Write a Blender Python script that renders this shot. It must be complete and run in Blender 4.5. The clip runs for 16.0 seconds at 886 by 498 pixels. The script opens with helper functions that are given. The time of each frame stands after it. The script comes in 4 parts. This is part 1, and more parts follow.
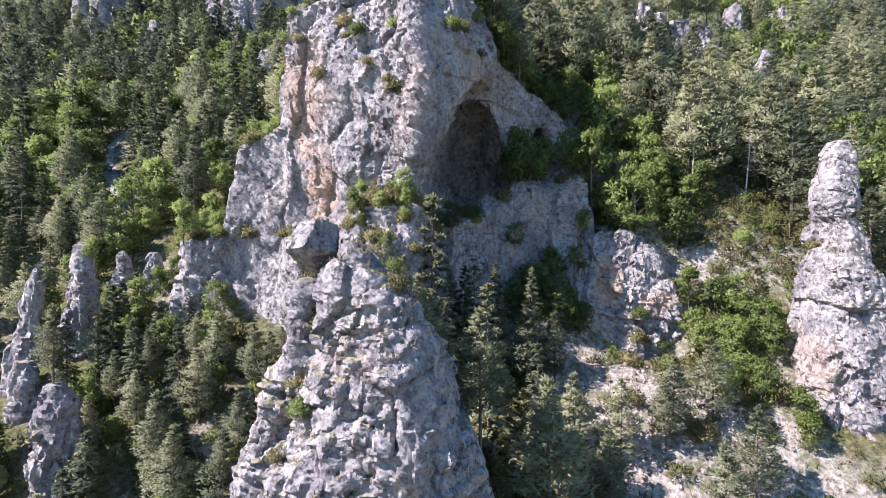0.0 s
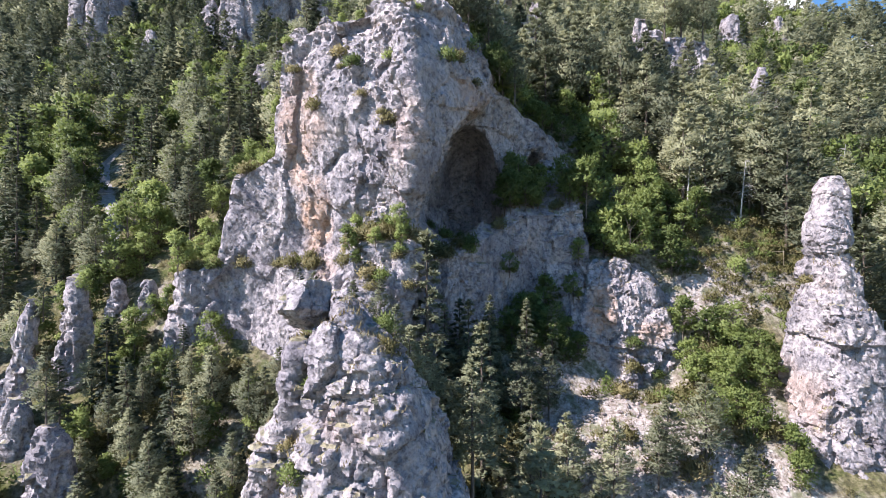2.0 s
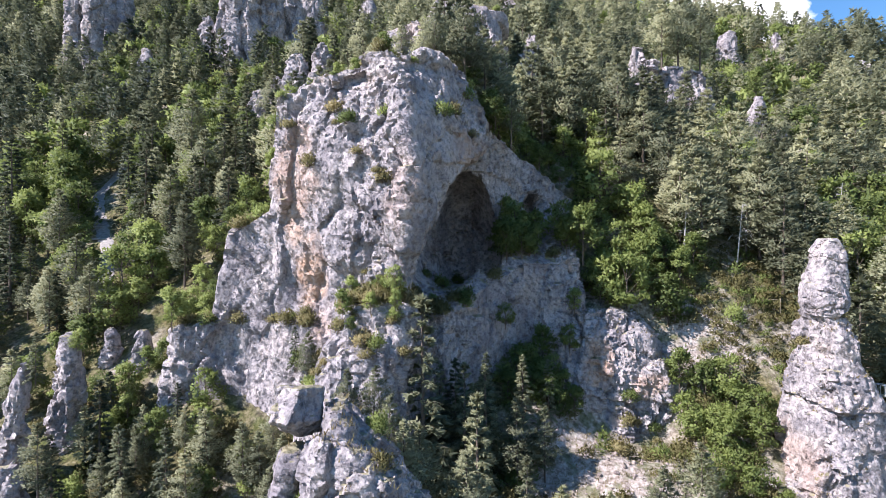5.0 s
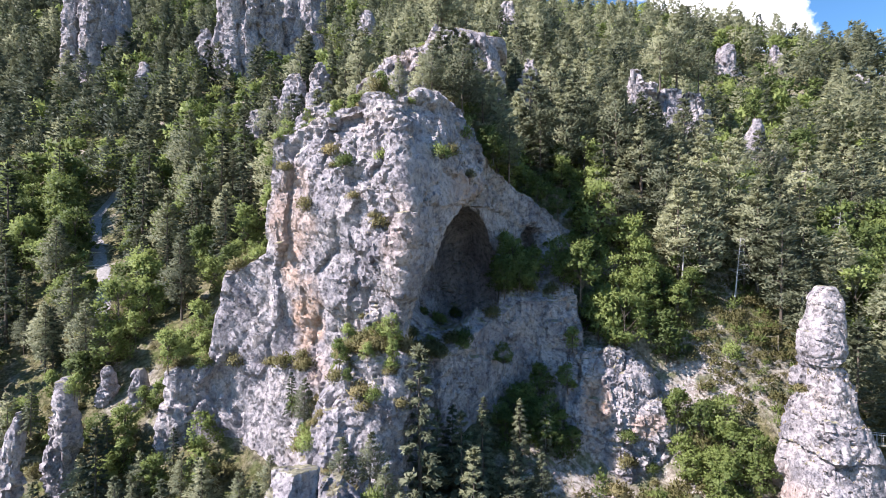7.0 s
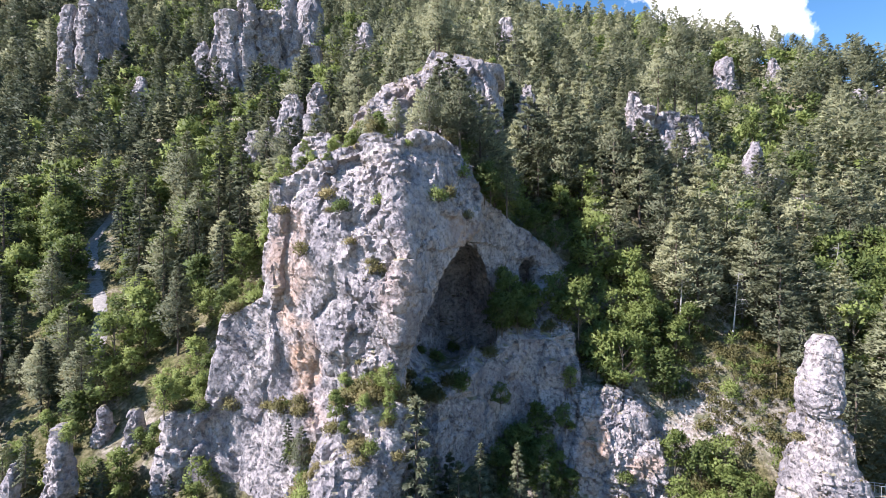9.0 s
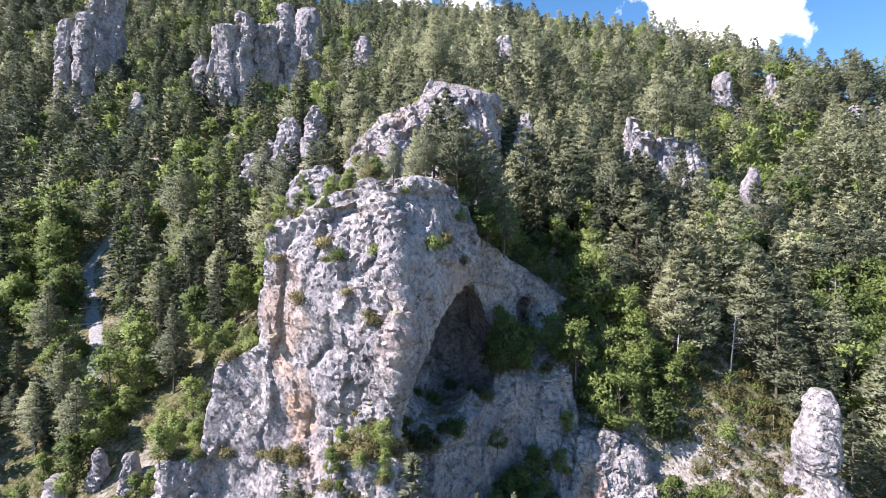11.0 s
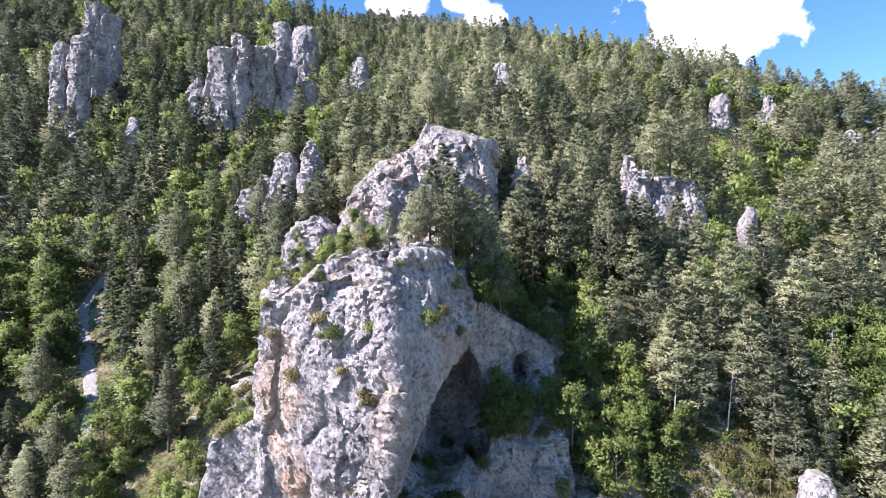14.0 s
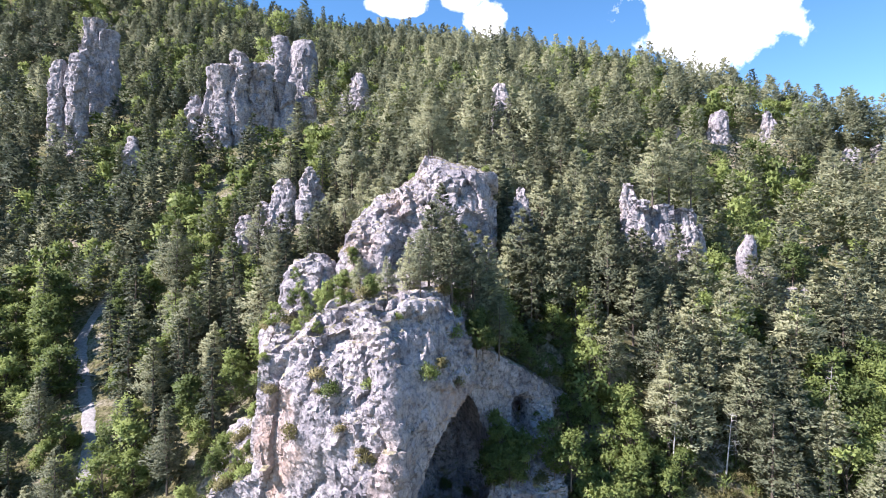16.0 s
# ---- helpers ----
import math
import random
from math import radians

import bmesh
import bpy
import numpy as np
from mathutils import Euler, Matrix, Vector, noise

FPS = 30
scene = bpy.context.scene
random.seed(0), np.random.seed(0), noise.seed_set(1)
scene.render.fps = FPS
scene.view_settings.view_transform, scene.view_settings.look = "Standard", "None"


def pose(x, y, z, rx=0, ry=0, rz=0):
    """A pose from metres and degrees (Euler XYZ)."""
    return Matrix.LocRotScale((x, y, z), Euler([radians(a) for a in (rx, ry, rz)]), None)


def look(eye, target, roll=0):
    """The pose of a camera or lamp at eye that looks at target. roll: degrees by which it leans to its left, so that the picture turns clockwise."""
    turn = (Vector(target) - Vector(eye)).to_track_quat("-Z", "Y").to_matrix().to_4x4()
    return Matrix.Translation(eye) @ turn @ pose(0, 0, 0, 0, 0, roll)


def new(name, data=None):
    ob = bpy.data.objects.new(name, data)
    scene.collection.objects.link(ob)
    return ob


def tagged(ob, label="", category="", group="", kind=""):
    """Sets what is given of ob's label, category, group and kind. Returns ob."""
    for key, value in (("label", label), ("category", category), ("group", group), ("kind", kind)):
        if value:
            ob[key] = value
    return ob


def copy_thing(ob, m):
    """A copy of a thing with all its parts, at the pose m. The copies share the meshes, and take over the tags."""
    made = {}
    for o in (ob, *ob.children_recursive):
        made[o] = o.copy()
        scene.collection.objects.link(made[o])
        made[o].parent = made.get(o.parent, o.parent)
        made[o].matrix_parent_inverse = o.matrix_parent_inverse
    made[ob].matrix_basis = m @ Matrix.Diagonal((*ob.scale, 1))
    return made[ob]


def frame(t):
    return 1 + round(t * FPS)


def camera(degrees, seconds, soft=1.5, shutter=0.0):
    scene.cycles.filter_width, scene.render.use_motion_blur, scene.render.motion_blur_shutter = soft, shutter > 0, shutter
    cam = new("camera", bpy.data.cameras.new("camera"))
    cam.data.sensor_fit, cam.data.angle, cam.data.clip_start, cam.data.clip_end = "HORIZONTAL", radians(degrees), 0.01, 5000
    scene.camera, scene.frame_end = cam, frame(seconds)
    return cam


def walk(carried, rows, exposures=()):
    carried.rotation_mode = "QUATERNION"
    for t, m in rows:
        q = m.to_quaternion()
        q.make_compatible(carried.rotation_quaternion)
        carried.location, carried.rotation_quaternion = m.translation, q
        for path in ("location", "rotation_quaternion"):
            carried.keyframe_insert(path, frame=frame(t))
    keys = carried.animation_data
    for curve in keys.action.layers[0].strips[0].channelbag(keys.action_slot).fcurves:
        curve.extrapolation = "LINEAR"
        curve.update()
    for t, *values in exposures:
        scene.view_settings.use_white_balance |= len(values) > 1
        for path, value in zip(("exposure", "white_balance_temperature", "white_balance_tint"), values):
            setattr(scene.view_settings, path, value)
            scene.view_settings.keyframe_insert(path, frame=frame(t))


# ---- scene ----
cam = camera(79.9, 16.0, soft=0.65)
METRES, EYE, TILT, LEAN, TURN = 40.0, 40.0, 0.0, 0.0, 0.0
ROWS = [
    (0.0, 0.0, 0.0, 0.0, 0.0, 0.0, -0.0),
    (0.5, 0.0017, -0.001, 0.0196, -0.05, -0.01, -0.02),
    (1.0, 0.0038, -0.0015, 0.0414, -0.1, -0.03, -0.05),
    (1.5, 0.0067, -0.0012, 0.0674, -0.14, -0.02, -0.06),
    (2.0, 0.0093, -0.0011, 0.0886, -0.21, -0.04, -0.08),
    (2.5, 0.0119, -0.0007, 0.1116, -0.23, -0.05, -0.1),
    (3.0, 0.0129, 0.0002, 0.1349, -0.26, -0.07, -0.08),
    (3.5, 0.0127, 0.002, 0.1632, -0.31, -0.07, -0.09),
    (4.0, 0.0132, 0.004, 0.1898, -0.35, -0.08, -0.06),
    (6.5, 0.0193, 0.0105, 0.3425, -0.51, -0.26, -0.08),
    (7.0, 0.0205, 0.0119, 0.3726, -0.53, -0.28, -0.06),
    (7.5, 0.0222, 0.0136, 0.4054, -0.59, -0.32, -0.07),
    (8.0, 0.0235, 0.015, 0.4336, -0.62, -0.33, -0.08),
    (8.5, 0.0236, 0.0171, 0.4667, -0.65, -0.36, -0.05),
    (9.0, 0.0238, 0.0189, 0.4977, -0.69, -0.36, -0.03),
    (11.5, 0.0303, 0.027, 0.6688, -0.89, -0.47, -0.11),
    (12.0, 0.0315, 0.0289, 0.7013, -0.94, -0.49, -0.11),
    (12.5, 0.0328, 0.0304, 0.7376, -0.99, -0.51, -0.13),
    (13.0, 0.0335, 0.0322, 0.7713, -1.02, -0.52, -0.15),
    (13.5, 0.0343, 0.0342, 0.8089, -1.03, -0.54, -0.11),
    (14.0, 0.0351, 0.0358, 0.8446, -1.06, -0.54, -0.07),
    (14.5, 0.036, 0.0371, 0.8842, -1.08, -0.57, -0.06),
    (15.0, 0.0367, 0.0381, 0.9213, -1.07, -0.6, -0.07),
    (15.5, 0.0375, 0.0394, 0.9614, -1.09, -0.63, -0.05),
    (16.0, 0.038, 0.0408, 0.9978, -1.12, -0.63, -0.03),
]
walk(cam, [(t, pose(0, 0, EYE, TILT, LEAN, TURN) @ pose(METRES * x, METRES * y, METRES * z, 90 + pitch, roll, yaw)) for t, x, y, z, yaw, pitch, roll in ROWS], [(0.0, 1.15, 6200, 20), (7.5, 1.15, 6180, 19), (12.0, 1.26, 6170, 20), (16.0, 1.34, 6140, 21)])

# ---- world, sun ----
SUN_FROM = Vector((-0.665, -0.225, 0.71)).normalized()  # direction towards the sun

sun = new("sun", bpy.data.lights.new("sun", "SUN"))
sun.data.energy, sun.data.angle, sun.data.color = 5.0, radians(0.53), (1.0, 0.945, 0.895)
sun.matrix_world = look((0, 0, 300), Vector((0, 0, 300)) - SUN_FROM)

world = bpy.data.worlds.new("world")
scene.world = world
world.use_nodes = True


def nodes_of(tree):
    """Shorthand to add and link nodes."""
    def add(kind, *links, **values):
        n = tree.nodes.new(kind)
        for k, v in values.items():
            if k == "op":
                n.operation = v
            elif k == "blend":
                n.blend_type = v
            elif k == "data":
                n.data_type = v
            elif k == "attr":
                n.attribute_name = v
            else:
                n.inputs[k.replace("_", " ")].default_value = v
        for a, b in links:
            tree.links.new(a, n.inputs[b])
        return n
    return add


def sky():
    tree = world.node_tree
    tree.nodes.clear()
    add = nodes_of(tree)
    air = add("ShaderNodeTexSky")
    air.sky_type, air.sun_disc = "NISHITA", False
    air.sun_elevation = math.asin(SUN_FROM.z)
    air.sun_rotation = math.atan2(SUN_FROM.x, SUN_FROM.y)
    air.altitude, air.air_density, air.dust_density, air.ozone_density = 1200, 1.0, 0.0, 1.5
    way = add("ShaderNodeTexCoord").outputs["Generated"]
    # fair-weather clouds: white where a soft noise over a few large puffs is high
    rough = add("ShaderNodeTexNoise", (way, "Vector"), Scale=16.0, Detail=8.0, Roughness=0.62)
    total = None
    for x, z, rx, rz in ((0.55, 0.47, 0.17, 0.12), (0.51, 0.385, 0.08, 0.055), (0.66, 0.45, 0.06, 0.045), (0.10, 0.42, 0.04, 0.04), (0.06, 0.46, 0.04, 0.025), (-0.065, 0.45, 0.05, 0.025),
                         (-0.6, 0.75, 0.25, 0.12), (-0.9, 0.2, 0.2, 0.08), (0.85, 0.6, 0.15, 0.1)):
        # ellipse round a direction, in the slope coordinates x / y and z / y of the sky ahead
        parts = add("ShaderNodeSeparateXYZ", (way, "Vector"))
        ahead = add("ShaderNodeMath", (parts.outputs["Y"], 0), op="MAXIMUM")
        ahead.inputs[1].default_value = 0.05
        dx = add("ShaderNodeMath", (parts.outputs["X"], 0), (ahead.outputs[0], 1), op="DIVIDE")
        dz = add("ShaderNodeMath", (parts.outputs["Z"], 0), (ahead.outputs[0], 1), op="DIVIDE")
        ex = add("ShaderNodeMath", (dx.outputs[0], 0), op="MULTIPLY_ADD")
        ex.inputs[1].default_value, ex.inputs[2].default_value = 1 / rx, -x / rx
        ez = add("ShaderNodeMath", (dz.outputs[0], 0), op="MULTIPLY_ADD")
        ez.inputs[1].default_value, ez.inputs[2].default_value = 1 / rz, -z / rz
        xx = add("ShaderNodeMath", (ex.outputs[0], 0), (ex.outputs[0], 1), op="MULTIPLY")
        rr = add("ShaderNodeMath", (ez.outputs[0], 0), (ez.outputs[0], 1), (xx.outputs[0], 2), op="MULTIPLY_ADD")
        fall = add("ShaderNodeMath", (rr.outputs[0], 1), op="SUBTRACT")
        fall.inputs[0].default_value = 1.0
        if total is None:
            total = fall
        else:
            total = add("ShaderNodeMath", (total.outputs[0], 0), (fall.outputs[0], 1), op="MAXIMUM")
    mixed = add("ShaderNodeMath", (rough.outputs["Fac"], 0), (total.outputs[0], 2), op="MULTIPLY_ADD")
    mixed.inputs[1].default_value = 3.6
    edge = add("ShaderNodeMapRange", (mixed.outputs[0], "Value"))
    edge.inputs["From Min"].default_value, edge.inputs["From Max"].default_value = 1.55, 2.25
    blue = add("ShaderNodeHueSaturation", (air.outputs[0], "Color"), Hue=0.492, Saturation=1.22, Value=1.42)
    tint = mix(add, edge.outputs[0], blue.outputs[0], (16.0, 16.0, 16.0))
    back = add("ShaderNodeBackground", (tint, "Color"), Strength=SKY)
    out = add("ShaderNodeOutputWorld", (back.outputs[0], "Surface"))


SKY = 0.07


# ---- materials ----
def material(name):
    m = bpy.data.materials.new(name)
    m.use_nodes = True
    m.node_tree.nodes.clear()
    return m, nodes_of(m.node_tree)


def ramp(add, fac, *stops):
    r = add("ShaderNodeValToRGB", (fac, "Fac"))
    while len(r.color_ramp.elements) < len(stops):
        r.color_ramp.elements.new(0.5)
    for e, (at, col) in zip(r.color_ramp.elements, stops):
        e.position, e.color = at, (*col, 1)
    return r.outputs["Color"]


def mix(add, fac, a, b, blend="MIX"):
    n = add("ShaderNodeMix", data="RGBA", blend=blend)
    for v, k in ((fac, "Factor"), (a, "A"), (b, "B")):
        s = n.inputs[k] if k == "Factor" else [i for i in n.inputs if i.name == k and i.type == "RGBA"][0]
        if isinstance(v, (int, float)):
            s.default_value = v
        elif isinstance(v, tuple):
            s.default_value = (*v, 1)
        else:
            n.id_data.links.new(v, s)
    return [o for o in n.outputs if o.type == "RGBA"][0]


def noise_at(add, where, scale, detail=5.0, rough=0.6, squash=(1, 1, 1)):
    if squash != (1, 1, 1):
        where = add("ShaderNodeMapping", (where, "Vector"), Scale=squash).outputs[0]
    return add("ShaderNodeTexNoise", (where, "Vector"), Scale=scale, Detail=detail, Roughness=rough).outputs["Fac"]


def limestone():
    m, add = material("limestone")
    where = add("ShaderNodeNewGeometry").outputs["Position"]
    body = noise_at(add, where, 0.22, 6)
    grain = noise_at(add, where, 1.6, 10, 0.72)
    fine = noise_at(add, where, 5.5, 8, 0.75)
    streak = noise_at(add, where, 0.7, 7, 0.7, (1, 1, 0.12))
    lichen = noise_at(add, where, 0.9, 9, 0.75)
    c = ramp(add, body, (0.34, (0.235, 0.215, 0.228)), (0.46, (0.35, 0.318, 0.322)), (0.58, (0.43, 0.387, 0.38)), (0.70, (0.405, 0.345, 0.315)))
    # low grain, which the bump sinks into pits, is coloured dark as their shade
    c = mix(add, 0.85, c, ramp(add, grain, (0.38, (0.40, 0.40, 0.43)), (0.47, (0.90, 0.90, 0.91)), (0.60, (1.14, 1.13, 1.11))), "MULTIPLY")
    c = mix(add, 0.7, c, ramp(add, fine, (0.36, (0.42, 0.42, 0.44)), (0.46, (0.95, 0.95, 0.95)), (0.62, (1.12, 1.12, 1.11))), "MULTIPLY")
    c = mix(add, ramp(add, streak, (0.54, (0, 0, 0)), (0.68, (0.75, 0.75, 0.75))), c, (0.185, 0.178, 0.19))
    c = mix(add, ramp(add, lichen, (0.58, (0, 0, 0)), (0.64, (0.6, 0.6, 0.6))), c, (0.13, 0.125, 0.12))
    ochre = add("ShaderNodeAttribute", attr="ochre").outputs["Fac"]
    warm = ramp(add, noise_at(add, where, 1.3, 7, 0.7), (0.36, (0.30, 0.18, 0.12)), (0.48, (0.47, 0.32, 0.235)), (0.60, (0.54, 0.41, 0.34)), (0.7, (0.52, 0.45, 0.41)))
    c = mix(add, ochre, c, warm)
    # thin soil and dry grass caught on level ledges
    up = add("ShaderNodeSeparateXYZ", (add("ShaderNodeNewGeometry").outputs["Normal"], "Vector")).outputs["Z"]
    soil = add("ShaderNodeMath", (up, 0), (noise_at(add, where, 0.8, 6, 0.7), 1), op="MULTIPLY").outputs[0]
    c = mix(add, ramp(add, soil, (0.40, (0, 0, 0)), (0.48, (0.75, 0.75, 0.75))), c, ramp(add, grain, (0.4, (0.11, 0.11, 0.045)), (0.6, (0.28, 0.25, 0.13))))
    pits = ramp(add, grain, (0.38, (0, 0, 0)), (0.5, (0.75, 0.75, 0.75)), (0.64, (1, 1, 1)))
    # broken faces: each small block of the surface leans its own way
    bent = add("ShaderNodeVectorMath", (where, 0), op="ADD")
    sway = add("ShaderNodeVectorMath", (add("ShaderNodeTexNoise", (where, "Vector"), Scale=1.4, Detail=3.0).outputs["Color"], 0), op="SCALE")
    sway.inputs["Scale"].default_value = 0.6
    m.node_tree.links.new(sway.outputs[0], bent.inputs[1])
    normal = add("ShaderNodeNewGeometry").outputs["Normal"]
    for size, squash, lean in ((1.2, (1, 1, 0.6), 0.5), (3.0, (1, 1, 0.8), 0.8), (7.0, (1, 1, 1.1), 0.8)):
        cell = add("ShaderNodeTexVoronoi", (add("ShaderNodeMapping", (bent.outputs[0], "Vector"), Scale=squash).outputs[0], "Vector"), Scale=size)
        off = add("ShaderNodeVectorMath", (cell.outputs["Color"], 0), op="SUBTRACT")
        off.inputs[1].default_value = (0.5, 0.5, 0.5)
        tilt = add("ShaderNodeVectorMath", (off.outputs[0], 0), op="SCALE")
        tilt.inputs["Scale"].default_value = lean
        normal = add("ShaderNodeVectorMath", (normal, 0), (tilt.outputs[0], 1), op="ADD").outputs[0]
    normal = add("ShaderNodeVectorMath", (normal, 0), op="NORMALIZE").outputs[0]
    b2 = add("ShaderNodeBump", (pits, "Height"), (normal, "Normal"), Strength=0.55, Distance=0.1)
    b3 = add("ShaderNodeBump", (fine, "Height"), (b2.outputs[0], "Normal"), Strength=0.7, Distance=0.06)
    p = add("ShaderNodeBsdfPrincipled", (c, "Base Color"), (b3.outputs[0], "Normal"), Roughness=0.93)
    p.inputs["Specular IOR Level"].default_value = 0.2
    add("ShaderNodeOutputMaterial", (p.outputs[0], "Surface"))
    return m


def hillside():
    m, add = material("hillside_soil")
    where = add("ShaderNodeNewGeometry").outputs["Position"]
    patch = noise_at(add, where, 0.12, 5)
    grain = noise_at(add, where, 1.8, 8, 0.7)
    c = ramp(add, grain, (0.38, (0.06, 0.055, 0.03)), (0.5, (0.13, 0.12, 0.055)), (0.62, (0.24, 0.21, 0.125)))
    scree = ramp(add, grain, (0.38, (0.20, 0.165, 0.135)), (0.48, (0.38, 0.325, 0.285)), (0.6, (0.54, 0.49, 0.45)))
    bare = add("ShaderNodeAttribute", attr="scree").outputs["Fac"]
    amount = add("ShaderNodeMath", (patch, 0), (bare, 1), op="ADD").outputs[0]
    c = mix(add, ramp(add, amount, (0.52, (0, 0, 0)), (0.74, (1, 1, 1))), c, scree)
    green = noise_at(add, where, 0.5, 6)
    c = mix(add, ramp(add, green, (0.5, (0, 0, 0)), (0.62, (0.7, 0.7, 0.7))), c, ramp(add, grain, (0.3, (0.04, 0.06, 0.015)), (0.7, (0.13, 0.15, 0.04))))
    b = add("ShaderNodeBump", (grain, "Height"), Strength=0.9, Distance=0.4)
    p = add("ShaderNodeBsdfPrincipled", (c, "Base Color"), (b.outputs[0], "Normal"), Roughness=0.95)
    p.inputs["Specular IOR Level"].default_value = 0.15
    add("ShaderNodeOutputMaterial", (p.outputs[0], "Surface"))
    return m


def foliage(name, dark, mid, light, through_light=0.3):
    m, add = material(name)
    geo = add("ShaderNodeNewGeometry")
    per_tree = add("ShaderNodeObjectInfo").outputs["Random"]
    leaf = geo.outputs["Random Per Island"]
    clump = noise_at(add, geo.outputs["Position"], 0.13, 3)
    tone = add("ShaderNodeAttribute", attr="tone").outputs["Fac"]
    tree = add("ShaderNodeMath", (add("ShaderNodeMath", (per_tree, 0), (tone, 1), op="ADD").outputs[0], 0), op="FRACT").outputs[0]
    blendv = add("ShaderNodeMath", (clump, 1), (leaf, 0), op="ADD")
    val = add("ShaderNodeMath", (tree, 0), (blendv.outputs[0], 2), op="MULTIPLY_ADD")
    val.inputs[1].default_value = 2.0
    third = add("ShaderNodeMath", (val.outputs[0], 0), op="MULTIPLY")
    third.inputs[1].default_value = 1 / 4
    c = ramp(add, third.outputs[0], (0.25, dark), (0.5, mid), (0.75, light))
    p = add("ShaderNodeBsdfPrincipled", (c, "Base Color"), Roughness=0.6)
    p.inputs["Specular IOR Level"].default_value = 0.25
    t = add("ShaderNodeBsdfTranslucent", (c, "Color"))
    s = add("ShaderNodeMixShader", (p.outputs[0], 1), (t.outputs[0], 2))
    s.inputs[0].default_value = through_light
    add("ShaderNodeOutputMaterial", (s.outputs[0], "Surface"))
    return m


def plain(name, low, high, scale, rough=0.85, squash=(1, 1, 1)):
    m, add = material(name)
    where = add("ShaderNodeTexCoord").outputs["Object"]
    n = noise_at(add, where, scale, 6, 0.65, squash)
    b = add("ShaderNodeBump", (n, "Height"), Strength=0.6, Distance=0.05)
    p = add("ShaderNodeBsdfPrincipled", (ramp(add, n, (0.3, low), (0.7, high)), "Base Color"), (b.outputs[0], "Normal"), Roughness=rough)
    add("ShaderNodeOutputMaterial", (p.outputs[0], "Surface"))
    return m


sky()
ROCK = limestone()
SOIL = hillside()
NEEDLE = foliage("pine_needles", (0.125, 0.140, 0.086), (0.258, 0.272, 0.162), (0.39, 0.395, 0.235), 0.42)
FIR = foliage("fir_needles", (0.052, 0.068, 0.045), (0.105, 0.123, 0.076), (0.18, 0.195, 0.112), 0.35)
LEAF = foliage("broad_leaves", (0.10, 0.135, 0.042), (0.19, 0.238, 0.07), (0.30, 0.355, 0.115), 0.45)
BUSH = foliage("bush_leaves", (0.14, 0.13, 0.052), (0.215, 0.198, 0.087), (0.305, 0.258, 0.122), 0.38)
DRY = foliage("dry_grass", (0.16, 0.13, 0.06), (0.24, 0.20, 0.10), (0.33, 0.27, 0.15), 0.3)
BARK = plain("bark", (0.06, 0.045, 0.035), (0.20, 0.16, 0.125), 3.0, 0.9, (1, 1, 0.3))
DEADWOOD = plain("bleached_wood", (0.28, 0.26, 0.24), (0.5, 0.48, 0.45), 4.0, 0.85, (1, 1, 0.2))
TIMBER = plain("weathered_timber", (0.20, 0.16, 0.10), (0.42, 0.36, 0.25), 6.0, 0.85, (1, 1, 0.15))
GRAVEL = plain("gravel", (0.16, 0.15, 0.142), (0.38, 0.355, 0.335), 2.2, 0.95)
STEEL = plain("galvanised_steel", (0.42, 0.42, 0.43), (0.6, 0.6, 0.61), 8.0, 0.5)


# ---- numeric noise ----
def hashed(ix, iy, iz, seed):
    """Integers to even numbers in 0..1."""
    h = (ix.astype(np.uint32) * np.uint32(374761393)) ^ (iy.astype(np.uint32) * np.uint32(668265263)) ^ (iz.astype(np.uint32) * np.uint32(2246822519)) ^ np.uint32(seed * 3266489917 & 0xFFFFFFFF)
    h = (h ^ (h >> np.uint32(13))) * np.uint32(1274126177)
    h = (h ^ (h >> np.uint32(16))) * np.uint32(2654435761)
    return (h ^ (h >> np.uint32(15))).astype(np.float32) / np.float32(4294967295)


def vnoise(p, size, seed):
    """Smooth value noise in -1..1 with that cell size (metres, one or three values)."""
    q = p / np.asarray(size, np.float32)
    i = np.floor(q).astype(np.int32)
    f = (q - i).astype(np.float32)
    f = f * f * f * (f * (f * 6 - 15) + 10)
    total = np.zeros(len(p), np.float32)
    for a in (0, 1):
        wa = f[:, 0] if a else 1 - f[:, 0]
        for b in (0, 1):
            wb = wa * (f[:, 1] if b else 1 - f[:, 1])
            for c in (0, 1):
                w = wb * (f[:, 2] if c else 1 - f[:, 2])
                total += w * hashed(i[:, 0] + a, i[:, 1] + b, i[:, 2] + c, seed)
    return total * 2 - 1


def fbm(p, size, seed, octaves=4, gain=0.5):
    total, amp = 0, 1.0
    size = np.asarray(size, np.float32)
    for o in range(octaves):
        total = total + amp * vnoise(p, size / 2 ** o, seed + 17 * o)
        amp *= gain
    return total


